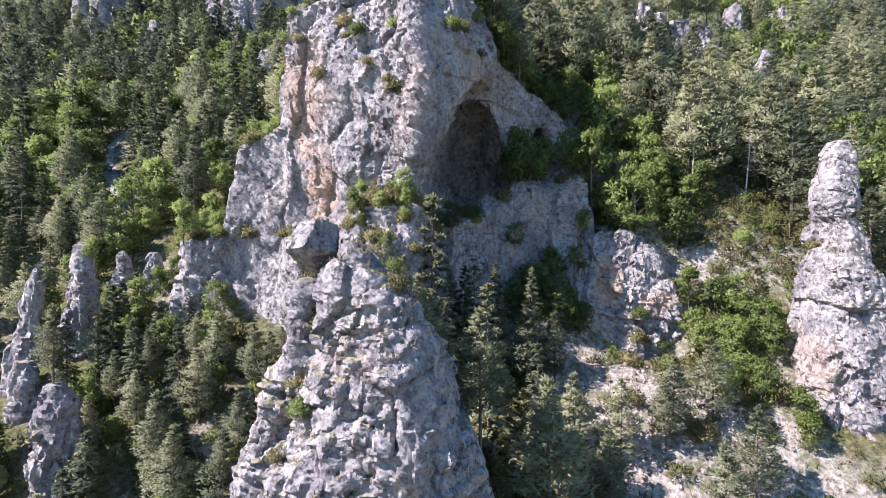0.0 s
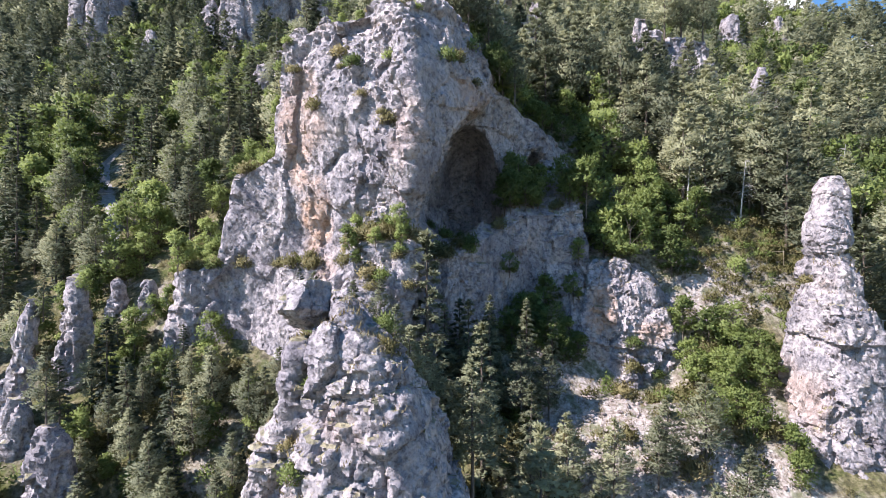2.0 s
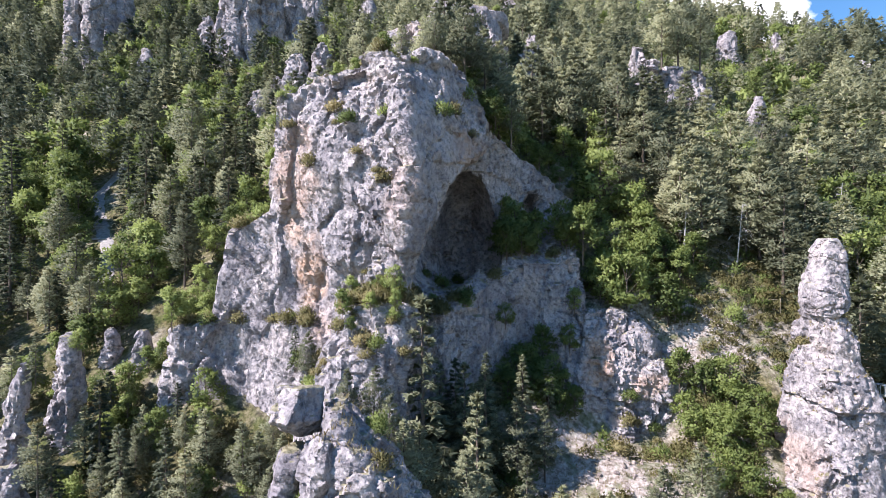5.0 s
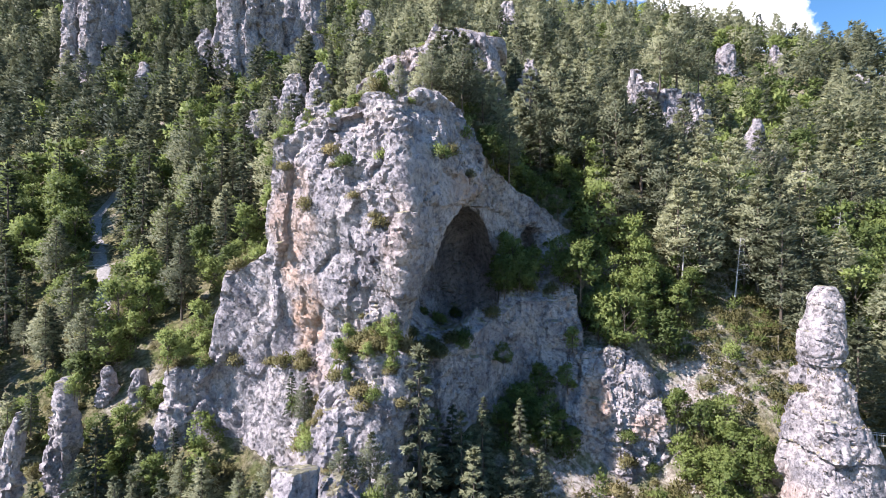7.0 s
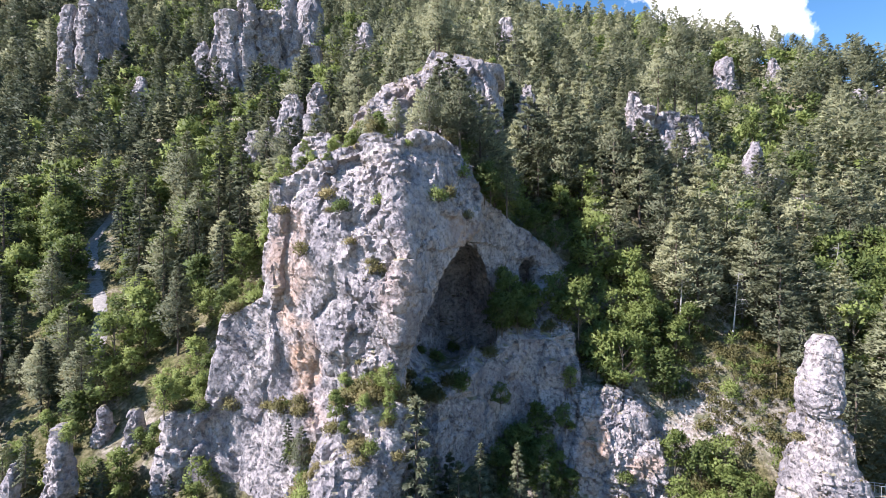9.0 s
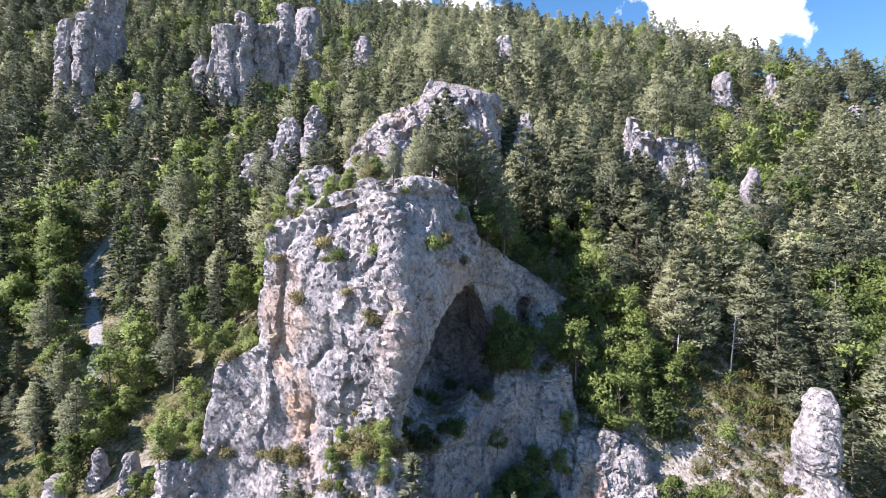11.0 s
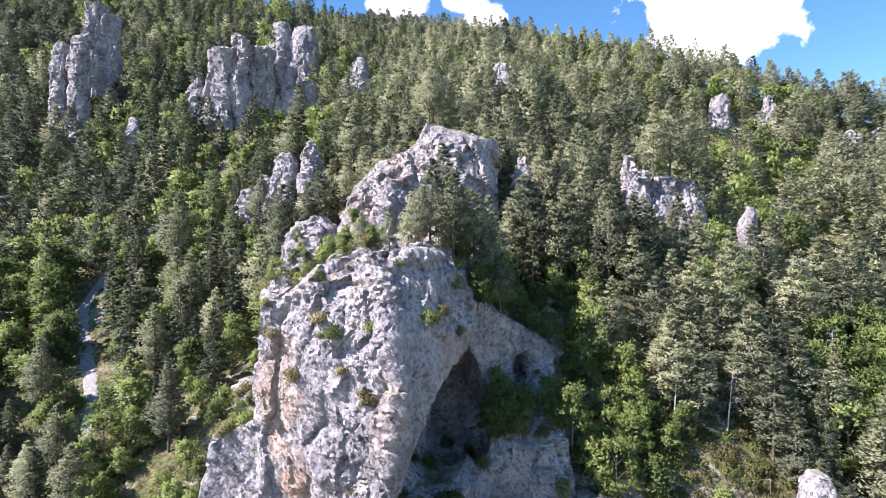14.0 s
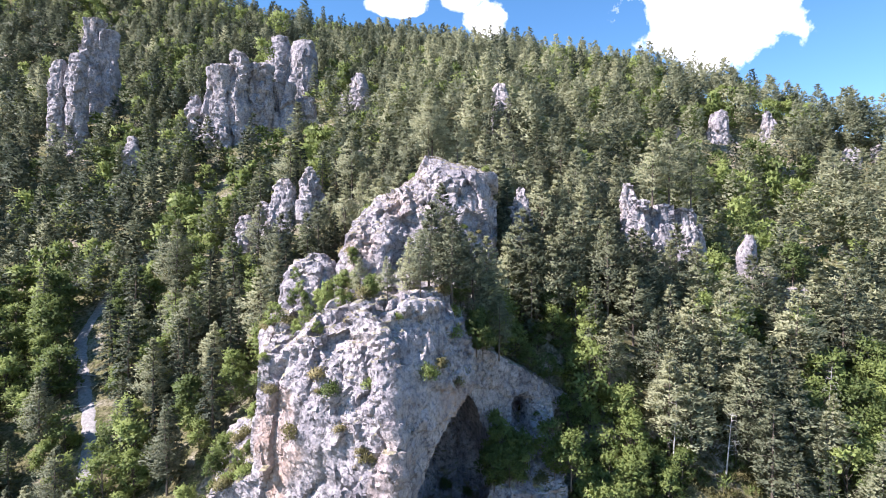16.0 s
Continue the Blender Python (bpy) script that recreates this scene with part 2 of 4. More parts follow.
def blocks(p, size, seed):
    """A field of irregular blocks: each point's cell value (-1..1), the tilt of its cell's face, and how near it is to a joint (0..1)."""
    q = p / np.asarray(size, np.float32)
    i = np.floor(q).astype(np.int32)
    best = np.full(len(p), 9.0, np.float32)
    second = best.copy()
    value = np.zeros(len(p), np.float32)
    tilt = np.zeros(len(p), np.float32)
    for a in (-1, 0, 1):
        for b in (-1, 0, 1):
            for c in (-1, 0, 1):
                x, y, z = i[:, 0] + a, i[:, 1] + b, i[:, 2] + c
                one = hashed(x, y, z, seed)
                two, three = one * 37.7 % 1, one * 91.3 % 1
                dx, dy, dz = x - q[:, 0] + one, y - q[:, 1] + two, z - q[:, 2] + three
                d = dx * dx + dy * dy + dz * dz
                near = d < best
                second = np.where(near, best, np.minimum(second, d))
                best = np.where(near, d, best)
                value = np.where(near, one, value)
                tilt = np.where(near, dx * (two - 0.5) + dy * (three - 0.5) + dz * (one - 0.5), tilt)
    joint = np.clip(1 - (np.sqrt(second) - np.sqrt(best)) / 0.16, 0, 1)
    return value * 331.9 % 1 * 2 - 1, tilt * 2, joint


# ---- rock forms as distance fields ----
def column(p, knots, power=2.6):
    """A pillar whose section changes with height. knots: (z, centre x, centre y, half width, half depth)."""
    k = np.array(knots, np.float32)
    z = p[:, 2]
    cx, cy, ax, ay = (np.interp(z, k[:, 0], k[:, j]).astype(np.float32) for j in (1, 2, 3, 4))
    u, v = np.abs(p[:, 0] - cx) / ax, np.abs(p[:, 1] - cy) / ay
    r = (u ** power + v ** power) ** (1 / power)
    side = (r - 1) * np.minimum(ax, ay)
    return np.maximum(side, z - k[-1, 0])


def ball(p, c, r):
    q = (p - np.array(c, np.float32)) / np.array(r, np.float32)
    return (np.sqrt((q * q).sum(1)) - 1) * min(r)


def join(a, b, k=1.5):
    h = np.clip(0.5 + 0.5 * (b - a) / k, 0, 1)
    return b * (1 - h) + a * h - k * h * (1 - h)


def carve(a, b, k=1.0):
    return -join(-a, b, k)


def broken(p, s, seed, beds=0.12, upright=1.8):
    """How far weathered limestone stands out at p, in metres: upright slabs, blocks between joints, beds. s: size of the blocks."""
    sway = np.stack([vnoise(p, 2.6 * s, seed + 40 + k) for k in range(3)], 1)
    bent = p + 0.55 * s * sway
    # some faces are sound and smooth, others shattered
    rotten = np.clip(0.8 + 1.5 * fbm(p, (6 * s, 6 * s, 8 * s), seed + 60, 2), 0.4, 1.8)
    d = 0.55 * fbm(p, (11 * s, 11 * s, 18 * s), seed, 3)
    v, t, j = blocks(bent, (4.6 * s, 4.6 * s, 4.2 * s * upright), seed + 9)
    d += 0.50 * v + 0.75 * t - 0.22 * j
    v, t, j = blocks(bent, (1.7 * s, 1.7 * s, 1.2 * s * upright), seed + 13)
    d += rotten * (0.20 * v + 0.44 * t - 0.10 * j)
    v, t, j = blocks(bent + 0.3 * s * sway[:, ::-1], (0.66 * s, 0.66 * s, 0.6 * s), seed + 19)
    d += rotten * (0.085 * v + 0.19 * t - 0.03 * j)
    # beds of uneven thickness, each standing out by its own amount along its length
    layer = p[:, 2] + 0.14 * p[:, 0] + 0.9 * s * vnoise(p * (0.15, 0.15, 1), 2.4 * s, seed + 31) + 0.35 * s * vnoise(p, 3 * s, seed + 32)
    course = np.floor(layer / (1.45 * s)).astype(np.int32)
    piece = np.floor((bent[:, 0] + 0.8 * s * sway[:, 1]) / (4.2 * s) + 0.37 * course).astype(np.int32)
    d += beds * rotten * (hashed(course, piece, course * 0, seed + 33) * 2 - 1)
    ledge = np.floor((layer + 0.6 * s * sway[:, 0]) / (5.5 * s)).astype(np.int32)
    d += 0.3 * (hashed(ledge, np.floor(bent[:, 0] / (9 * s)).astype(np.int32), ledge * 0, seed + 35) * 2 - 1)
    return d * s


def surface(lo, hi, step, form):
    """Mesh the zero level of form(points), one vertex a cell (surface nets)."""
    axes = [np.arange(a, b + step, step, dtype=np.float32) for a, b in zip(lo, hi)]
    shape = tuple(len(a) for a in axes)
    # rough pass: only cells near the surface are worked out finely
    jump = 6
    rough_axes = [a[::jump] for a in axes]
    rough_shape = tuple(len(a) for a in rough_axes)
    rough = form(np.stack([g.ravel() for g in np.meshgrid(*rough_axes, indexing="ij")], 1)).reshape(rough_shape)
    field = rough.repeat(jump, 0).repeat(jump, 1).repeat(jump, 2)[:shape[0], :shape[1], :shape[2]].copy()
    spots = np.argwhere(np.abs(field) < jump * step * 1.9)
    for i in range(0, len(spots), 400000):
        q = spots[i:i + 400000]
        field[tuple(q.T)] = form(np.stack([axes[j][q[:, j]] for j in range(3)], 1))
    inside = field < 0
    cells = [inside[a:shape[0] - 1 + a, b:shape[1] - 1 + b, c:shape[2] - 1 + c] for a in (0, 1) for b in (0, 1) for c in (0, 1)]
    count = sum(c.astype(np.int8) for c in cells)
    mixed = (count > 0) & (count < 8)
    at = np.argwhere(mixed)
    index = np.full(mixed.shape, -1, np.int64)
    index[mixed] = np.arange(len(at))
    total, hits = np.zeros((len(at), 3), np.float32), np.zeros((len(at), 1), np.float32)
    corner = [(a, b, c) for a in (0, 1) for b in (0, 1) for c in (0, 1)]
    for m in corner:
        for n in corner:
            if sum(n) - sum(m) == 1 and all(q >= r for q, r in zip(n, m)):
                f0, f1 = field[tuple((at + m).T)], field[tuple((at + n).T)]
                cut = (f0 < 0) != (f1 < 0)
                t = np.where(cut, f0 / np.where(cut, f0 - f1, 1), 0)[:, None]
                spot = np.array(m) + t * (np.array(n) - np.array(m))
                total += np.where(cut[:, None], spot, 0)
                hits += cut[:, None]
    verts = (at + total / hits) * step + np.array(lo)
    faces = []
    for axis in range(3):
        o1, o2 = [(1, 2), (2, 0), (0, 1)][axis]
        sl0 = [slice(1, -1)] * 3
        sl1 = [slice(1, -1)] * 3
        sl0[axis], sl1[axis] = slice(0, -1), slice(1, None)
        a, b = inside[tuple(sl0)], inside[tuple(sl1)]
        for sign, e in ((1, np.argwhere(a & ~b)), (-1, np.argwhere(~a & b))):
            if not len(e):
                continue
            base = e + 1
            base[:, axis] = e[:, axis]
            step1, step2 = np.zeros(3, np.int64), np.zeros(3, np.int64)
            step1[o1], step2[o2] = 1, 1
            quad = [base - step1 - step2, base - step2, base, base - step1]
            f = np.stack([index[tuple(q.T)] for q in quad], 1)
            faces.append(f if sign > 0 else f[:, ::-1])
    return verts, np.concatenate(faces)


def raw_mesh(name, verts, faces, mat, smooth=False):
    me = bpy.data.meshes.new(name)
    n, k = faces.shape
    me.vertices.add(len(verts))
    me.vertices.foreach_set("co", np.asarray(verts, np.float32).ravel())
    me.loops.add(n * k)
    me.loops.foreach_set("vertex_index", faces.ravel().astype(np.int32))
    me.polygons.add(n)
    me.polygons.foreach_set("loop_start", np.arange(0, n * k, k, dtype=np.int32))
    me.update(calc_edges=True)
    me.polygons.foreach_set("use_smooth", np.full(n, smooth))
    me.materials.append(mat)
    return me


TOPS = []  # vertices and faces of all that plants may stand on


def point_normals(verts, faces):
    q = verts[faces]
    n = np.cross(q[:, 2] - q[:, 0], q[:, 3] - q[:, 1])
    total = np.zeros_like(verts)
    for k in range(4):
        for a in range(3):
            total[:, a] += np.bincount(faces[:, k], n[:, a], len(verts))
    return total / np.maximum(np.linalg.norm(total, axis=1, keepdims=True), 1e-6)


def crag(name, lo, hi, step, form, seed, label, scale=1.0, strong=1.0, ochre=None, group="", beds=0.12, upright=1.8, parent=None):
    """A rock: the form's surface, set back and forth by its slabs, blocks and beds."""
    verts, faces = surface(lo, hi, step, form)
    verts = verts.astype(np.float64)
    out = point_normals(verts, faces)
    out[:, 2] *= 0.6
    verts = verts + out * (strong * broken(verts.astype(np.float32), scale, seed, beds, upright))[:, None]
    me = raw_mesh(name, verts, faces, ROCK, True)
    me.set_sharp_from_angle(angle=radians(34))
    stain = np.zeros(len(verts), np.float32)
    if ochre:
        v = verts.astype(np.float32)
        for x, y, z, rx, rz, amount in ochre:
            d = ((v[:, 0] - x) / rx) ** 2 + ((v[:, 2] - z) / rz) ** 2
            stain = np.maximum(stain, amount * np.clip(1.3 - d + 0.7 * fbm(v, 2.5, 77, 3), 0, 1) * (np.abs(v[:, 1] - y) < 9))
    me.attributes.new("ochre", "FLOAT", "POINT").data.foreach_set("value", stain)
    ob = new(name, me)
    if parent:
        ob.parent = parent
    else:
        tagged(ob, label, "rock", group)
    TOPS.append((verts, faces))
    return ob


# ---- ground ----
def base_height(x, y):
    z = np.interp(y, [-400, -80, 0, 30, 50, 62, 78, 105, 150, 200, 250, 300, 360, 500], [-14, -12, -6, 8, 24, 31, 42, 57, 88, 125, 158, 190, 225, 290])
    z = z + np.interp(y, [55, 70, 88, 110, 160, 210, 260], [0, 9, 19, 20, 20, 8, 0]) * np.exp(-((x - 15) / 42) ** 2)
    z = z - 8.5 * np.exp(-((x - 24) / 9) ** 2 - ((y - 63) / 5) ** 2)
    z = z - 7 * np.exp(-((x - 20) / 6) ** 2 - ((y - 77) / 6) ** 2)
    z = z - 24 * np.exp(-((x - 5) / 8) ** 2 - ((y - 78) / 9.5) ** 2)
    z = z + 9 * np.exp(-((x + 27) / 15) ** 2 - ((y - 123) / 13) ** 2)
    z = z + 32 * np.clip((-x - 90) / 120, 0, 1) * np.clip((y - 230) / 90, 0, 1)
    crest = np.interp(x, [-900, -300, -125, 0, 75, 131, 166, 300, 900], [180, 285, 230, 188, 174, 142, 120, 70, 20])
    h = np.clip(0.5 + 0.5 * (crest - z) / 14, 0, 1)
    return crest * (1 - h) + z * h - 14 * h * (1 - h)


def spread(edge, inner, far):
    """Even steps inside, growing steps out to the distance."""
    mid = np.arange(-edge, edge + inner, inner)
    out = [edge]
    s = inner
    while out[-1] < far:
        s *= 1.16
        out.append(out[-1] + s)
    out = np.array(out[1:])
    return np.concatenate([-out[::-1], mid, out])


def ground_height(x, y):
    p = np.stack([x, y, np.zeros_like(x)], 1).astype(np.float32)
    near = np.exp(-(np.abs(y - 150) / 260) ** 4)
    return base_height(x, y) + near * (1.6 * fbm(p, 22, 3, 2) + 0.45 * fbm(p, 5, 8, 4))


def build_ground():
    xs, ys = spread(110, 0.9, 3200), spread(62, 0.8, 3200) + 90
    gx, gy = np.meshgrid(xs, ys, indexing="ij")
    z = ground_height(gx.ravel(), gy.ravel())
    verts = np.stack([gx.ravel(), gy.ravel(), z], 1)
    nx, ny = len(xs), len(ys)
    i = (np.arange(nx - 1)[:, None] * ny + np.arange(ny - 1)[None]).ravel()
    faces = np.stack([i, i + ny, i + ny + 1, i + 1], 1)
    me = raw_mesh("ground", verts, faces, SOIL, True)
    x, y = verts[:, 0], verts[:, 1]
    scree = 0.42 * np.exp(-((x - 27) / 8) ** 2 - ((y - 44) / 8) ** 2) + 0.5 * np.exp(-((x - 20 - (50 - y) * 0.15) / 9) ** 2 - ((y - 52) / 13) ** 2) + 0.25 * np.exp(-((x - 34) / 8) ** 2 - ((y - 66) / 5) ** 2) + 0.2 * np.exp(-((x + 19) / 4) ** 2 - ((y - 46) / 6) ** 2)
    me.attributes.new("scree", "FLOAT", "POINT").data.foreach_set("value", scree.astype(np.float32))
    tagged(new("ground", me), "steep hillside of stony soil, scree and dry grass", "ground", kind="structure")
    TOPS.append((verts, faces))


build_ground()


# ---- crags ----
def main_cliff(p):
    x, y, z = p[:, 0], p[:, 1], p[:, 2]

    def along(levels, values):
        return np.interp(z, levels, values).astype(np.float32)
    # roofline, rising towards the crag behind
    roof = (z - np.interp(x, [-19, -17, -13, -9, -6, -1.5, 2, 5, 7.5], [65.2, 66.6, 68.6, 69.6, 70.6, 71, 70.4, 69.4, 67]).astype(np.float32) - np.minimum(3.2, 0.2 * (y - 60)) - 0.9 * fbm(p * (1, 1, 0), 3.4, 71, 3) - 0.8 * np.sign(vnoise(p * (1, 1, 0), 2.3, 73))) * 0.8
    # upright prow: a front facing the valley and a flank that turns back to the cave
    edge = along([20, 41, 44, 47, 52, 58, 64, 71], [-2.6, -2.8, -3.6, -3.2, -2.6, -2.4, -2.8, -3.6])
    nose = along([20, 30, 41, 44, 47, 52, 58, 64, 71], [53.3, 54.3, 55.6, 57.4, 56.6, 55.8, 55.5, 56.3, 59.3])
    front = (nose + np.clip((edge - x) * 0.30, 0, 60.6 - nose) - y) * 0.96
    flank = (nose + (x - edge) * 1.1 - y) * 0.67
    left = (along([20, 30, 36, 40.6, 41.6, 47, 52, 54, 60, 66, 71], [-33, -31.5, -30.5, -29.6, -25.4, -24.6, -23.2, -18.4, -17.7, -18.2, -16]) - 0.35 * np.maximum(0, y - 64) - x) * 0.85
    right = (x - along([20, 43, 44.5, 47, 52, 57, 60.5, 62, 66, 71], [-2.2, -2.2, -2.6, -2.6, -0.8, 1.9, 4.2, 6.3, 7.0, 5.2])) * 0.85
    d = np.maximum.reduce([-join(-front, -flank, 1.0), left, right, roof, y - 83])
    # the shoulder is set back a little, the wall under it stands out
    d = np.maximum(d, np.where((z > 41.4) & (z < 53.5), (60.9 - y) - 0.9 * np.maximum(0, x + 18.2), -9).astype(np.float32))
    # wall that runs back to the side of the cave
    wall = np.maximum.reduce([(73.8 + (x - 8) * 0.62 - y) * 0.8, (z - 68.0 + (x - 5) * 0.66) * 0.8, x - 27, y - 83.5, 0.5 - x, 20 - z])
    d = join(d, wall, 0.8)
    # slope of rubble and ledge under the cave
    ledge = np.maximum.reduce([(58.5 + np.clip((x + 1) * 0.75, 0, 9.5) - y) * 0.8, (z - 40.8 - (y - 58) * 0.72) * 0.8, x - 19, -4 - x, y - 80])
    d = join(d, ledge, 1.5)
    # buttress running down towards the valley
    rib = column(p, [(16, -8, 54, 7, 8), (32, -7.5, 54.5, 5.4, 6.4), (40, -6.4, 55, 4.2, 5), (43.5, -5.6, 55.5, 3.4, 4), (45.5, -5, 56.5, 1.6, 2.5)], 2.6)
    d = join(d, rib, 0.8)
    hollow = np.minimum(ball(p, (3.7, 73.5, 52.2), (4.5, 8.2, 8.4)), ball(p, (1.8, 68, 49.5), (4.0, 8, 4.8)))
    hollow = np.minimum(hollow, ball(p, (6.6, 74, 50), (2.6, 7, 6.0)))
    d = carve(d, hollow, 0.7)
    d = carve(d, ball(p, (14.4, 77.5, 55.4), (1.5, 5.0, 2.7)), 0.4)
    d = carve(d, ball(p, (-13.3, 58.3, 45.9), (1.3, 2.0, 1.0)), 0.5)
    d = carve(d, ball(p, (-14.2, 56.6, 50), (2.2, 2.0, 6.5)), 1.2)
    return d


crag("cliff", (-36, 40, 20), (27, 84, 76), 0.26, main_cliff, 5, "tall grey limestone cliff with ochre streaks and a dark cave", strong=0.8, upright=2.4, beds=0.08, ochre=[(-13.8, 58, 47, 1.9, 5.0, 0.95), (-15.5, 58, 58, 2.6, 5, 0.6), (-15.8, 59, 52, 1.6, 3, 0.8), (-12.5, 58, 42, 1.6, 2, 0.5), (4.5, 62, 61, 2.0, 3, 0.5), (-3, 57, 55, 2, 6, 0.25)])


def lower_cliff(p):
    x, y, z = p[:, 0], p[:, 1], p[:, 2]
    d = column(p, [(14, 23, 73, 11, 12), (26, 23, 72.5, 8.4, 9.8), (35, 22.6, 72.8, 7.4, 9.1), (39, 22, 73.2, 6.6, 8.6), (42, 21, 74.5, 5, 8)], 5)
    d = carve(d, ball(p, (23.4, 61.2, 35), (1.5, 2.2, 4.5)), 0.8)
    return d


crag("cliff_band", (9, 56, 18), (36, 88, 46), 0.2, lower_cliff, 11, "low grey and ochre limestone cliff below the cave", strong=1.0, scale=0.9, upright=2.2, ochre=[(20.2, 63, 36, 1.8, 3.6, 0.8), (26, 63, 33.5, 2.2, 1.4, 0.6)])


def front_tower(p):
    d = column(p, [(6, -3.6, 36, 11, 11), (20, -3.6, 35, 8.4, 9), (26, -4.2, 34, 6.7, 7.4), (30, -4.0, 33.4, 5.0, 6.2), (34, -3.9, 32.8, 3.7, 5.0), (37, -4.3, 32.2, 2.6, 3.7), (39, -5.2, 32, 1.2, 2.6), (40.6, -5.6, 33, 0.6, 2.2)], 3.0)
    side = column(p, [(10, -9.4, 32.5, 4.2, 4), (28, -9.4, 32.4, 2.6, 3.2), (32.4, -8.7, 31.8, 1.3, 2.0), (34, -8.0, 31.5, 0.95, 1.7), (37.2, -7.9, 31.5, 0.8, 1.4), (38.2, -7.9, 31.6, 0.45, 1.0)], 3.2)
    d = np.minimum(d, side)
    ridge = column(p, [(14, -6, 43, 6, 8), (27, -6.2, 41, 3.8, 5), (34, -6.4, 40, 2.0, 3)], 2.6)
    return join(d, ridge, 0.8)


tower = crag("rock_tower", (-16, 22, 12), (7.5, 50, 43), 0.15, front_tower, 23, "jagged pale limestone tower split by ledges and cracks", scale=0.7, strong=1.0, beds=0.22, upright=1.3, ochre=[(-5, 29, 34, 1.2, 1.0, 0.25)])


def perched_block(p):
    q = p - np.array((-7.7, 31.5, 40.3), np.float32)
    d = None
    for n, far in (((-0.55, -0.55, 0.63), 1.0), ((0.8, -0.5, 0.33), 0.95), ((-0.35, -0.45, -0.82), 1.05), ((0.5, -0.5, -0.7), 1.0), ((0, 0.2, 1), 1.2), ((-1, 0.1, -0.1), 1.15), ((1, 0.2, 0), 1.3), ((0, 1, 0), 1.6), ((0, 0, -1), 1.5)):
        plane = q @ (np.array(n, np.float32) / np.float32(np.linalg.norm(n))) - far * 1.12
        d = plane if d is None else np.maximum(d, plane)
    return d


block = crag("boulder", (-11, 28, 37.5), (-3.5, 35, 44), 0.09, perched_block, 29, "pale boulder jutting out from the tower's side", scale=0.35, strong=0.5, parent=tower)
tagged(block, "pale boulder jutting out from the tower's side")


def right_pinnacle(p):
    d = column(p, [(8, 41, 55, 9.5, 9), (20, 41, 54.5, 6.2, 7), (28, 40.6, 54, 4.3, 5.2), (35, 40.2, 53.8, 3.2, 4.0), (42, 39.7, 53.6, 2.0, 2.8), (43.6, 39.6, 53.5, 1.3, 1.8)], 3.2)
    return np.minimum(d, join(d, column(p, [(8, 46, 52, 5, 6), (30, 45.5, 52.5, 2.4, 3), (34, 45.2, 53, 1.0, 1.5)]), 1.0))


pinnacle = crag("pinnacle", (29, 42, 12), (54, 66, 53), 0.2, right_pinnacle, 31, "tall pale limestone pinnacle with a loose block on top", scale=0.8, strong=0.8, beds=0.12, upright=2.0, ochre=[(36, 50, 29, 1.6, 3, 0.4)])


def cap_block(p):
    return np.maximum(column(p, [(43.2, 39.5, 53.4, 1.4, 1.7), (44.4, 39.6, 53.4, 1.9, 2.1), (47.4, 39.7, 53.5, 1.75, 1.9), (49.4, 39.9, 53.5, 1.35, 1.5), (50.9, 40.0, 53.6, 0.6, 0.8)], 3.2), 43.2 - p[:, 2])


cap = crag("cap_block", (35.5, 49.5, 41.8), (44, 57.5, 52.6), 0.12, cap_block, 33, "pale undercut block crowning the pinnacle", scale=0.55, strong=0.55, beds=0.05, parent=pinnacle)
tagged(cap, "pale undercut block crowning the pinnacle")


def spire(x, y, top, width, height, lean=(0, 0), blunt=0.45, power=2.4, deep=1.0):
    """Form and box of a free-standing rock spire."""
    w = width / 2
    lx, ly = lean
    foot = min(top - height * 1.4, float(base_height(np.array([float(x)]), np.array([float(y)]))[0]) - 9)
    knots = [(foot, x - lx * 0.5, y - ly * 0.5, w * 1.4, w * 1.4 * deep), (top - height, x, y, w * 1.15, w * 1.15 * deep), (top - height * 0.5, x + lx * 0.5, y + ly * 0.5, w, w * deep),
             (top - height * 0.15, x + lx * 0.85, y + ly * 0.85, w * 0.72, w * 0.72 * deep), (top, x + lx, y + ly, w * blunt, w * blunt * deep)]
    reach = w * 2.2 + 2
    lo = (x - reach - max(0, -lx), y - reach * max(1, deep) - max(0, -ly), foot)
    hi = (x + reach + max(0, lx), y + reach * max(1, deep) + max(0, ly), top + 2.5)
    return knots, lo, hi, power


def spires(name, label, seed, scale, step, *forms, ochre=None, group=""):
    """Rocks that stand together: one mesh, or a root with each rock as its part."""
    root = tagged(new(name), label, "rock", group) if len(forms) > 1 else None
    for k, f in enumerate(forms):
        knots, lo, hi, power = spire(**f)
        crag("rock_column" if root else name, lo, hi, step, lambda p: column(p, knots, power), seed + k, label, scale=scale, strong=1.2, beds=0.06, upright=2.2, ochre=ochre, group=group, parent=root)


LEFT = "rock needles on the wooded slope"
spires("rock_needle", "slender grey limestone needle among pines", 41, 0.45, 0.24, dict(x=-40.5, y=58, top=40.8, width=3.0, height=15, lean=(1.3, 0), blunt=0.4), group=LEFT)
spires("rock_needle", "leaning pale limestone needle beside a taller one", 43, 0.45, 0.24, dict(x=-43.2, y=53, top=38.4, width=2.7, height=15, lean=(2.6, 0), blunt=0.32), dict(x=-39.5, y=50.5, top=29.5, width=3.4, height=9, lean=(-0.5, 0)), group=LEFT)
spires("rock_needle", "small grey limestone needle behind pines", 45, 0.35, 0.2, dict(x=-41.2, y=68, top=39.8, width=1.7, height=6), group=LEFT)
spires("rock_needle", "short grey limestone stump beside bushes", 47, 0.35, 0.2, dict(x=-36.6, y=67, top=39.6, width=2.4, height=6), group=LEFT)
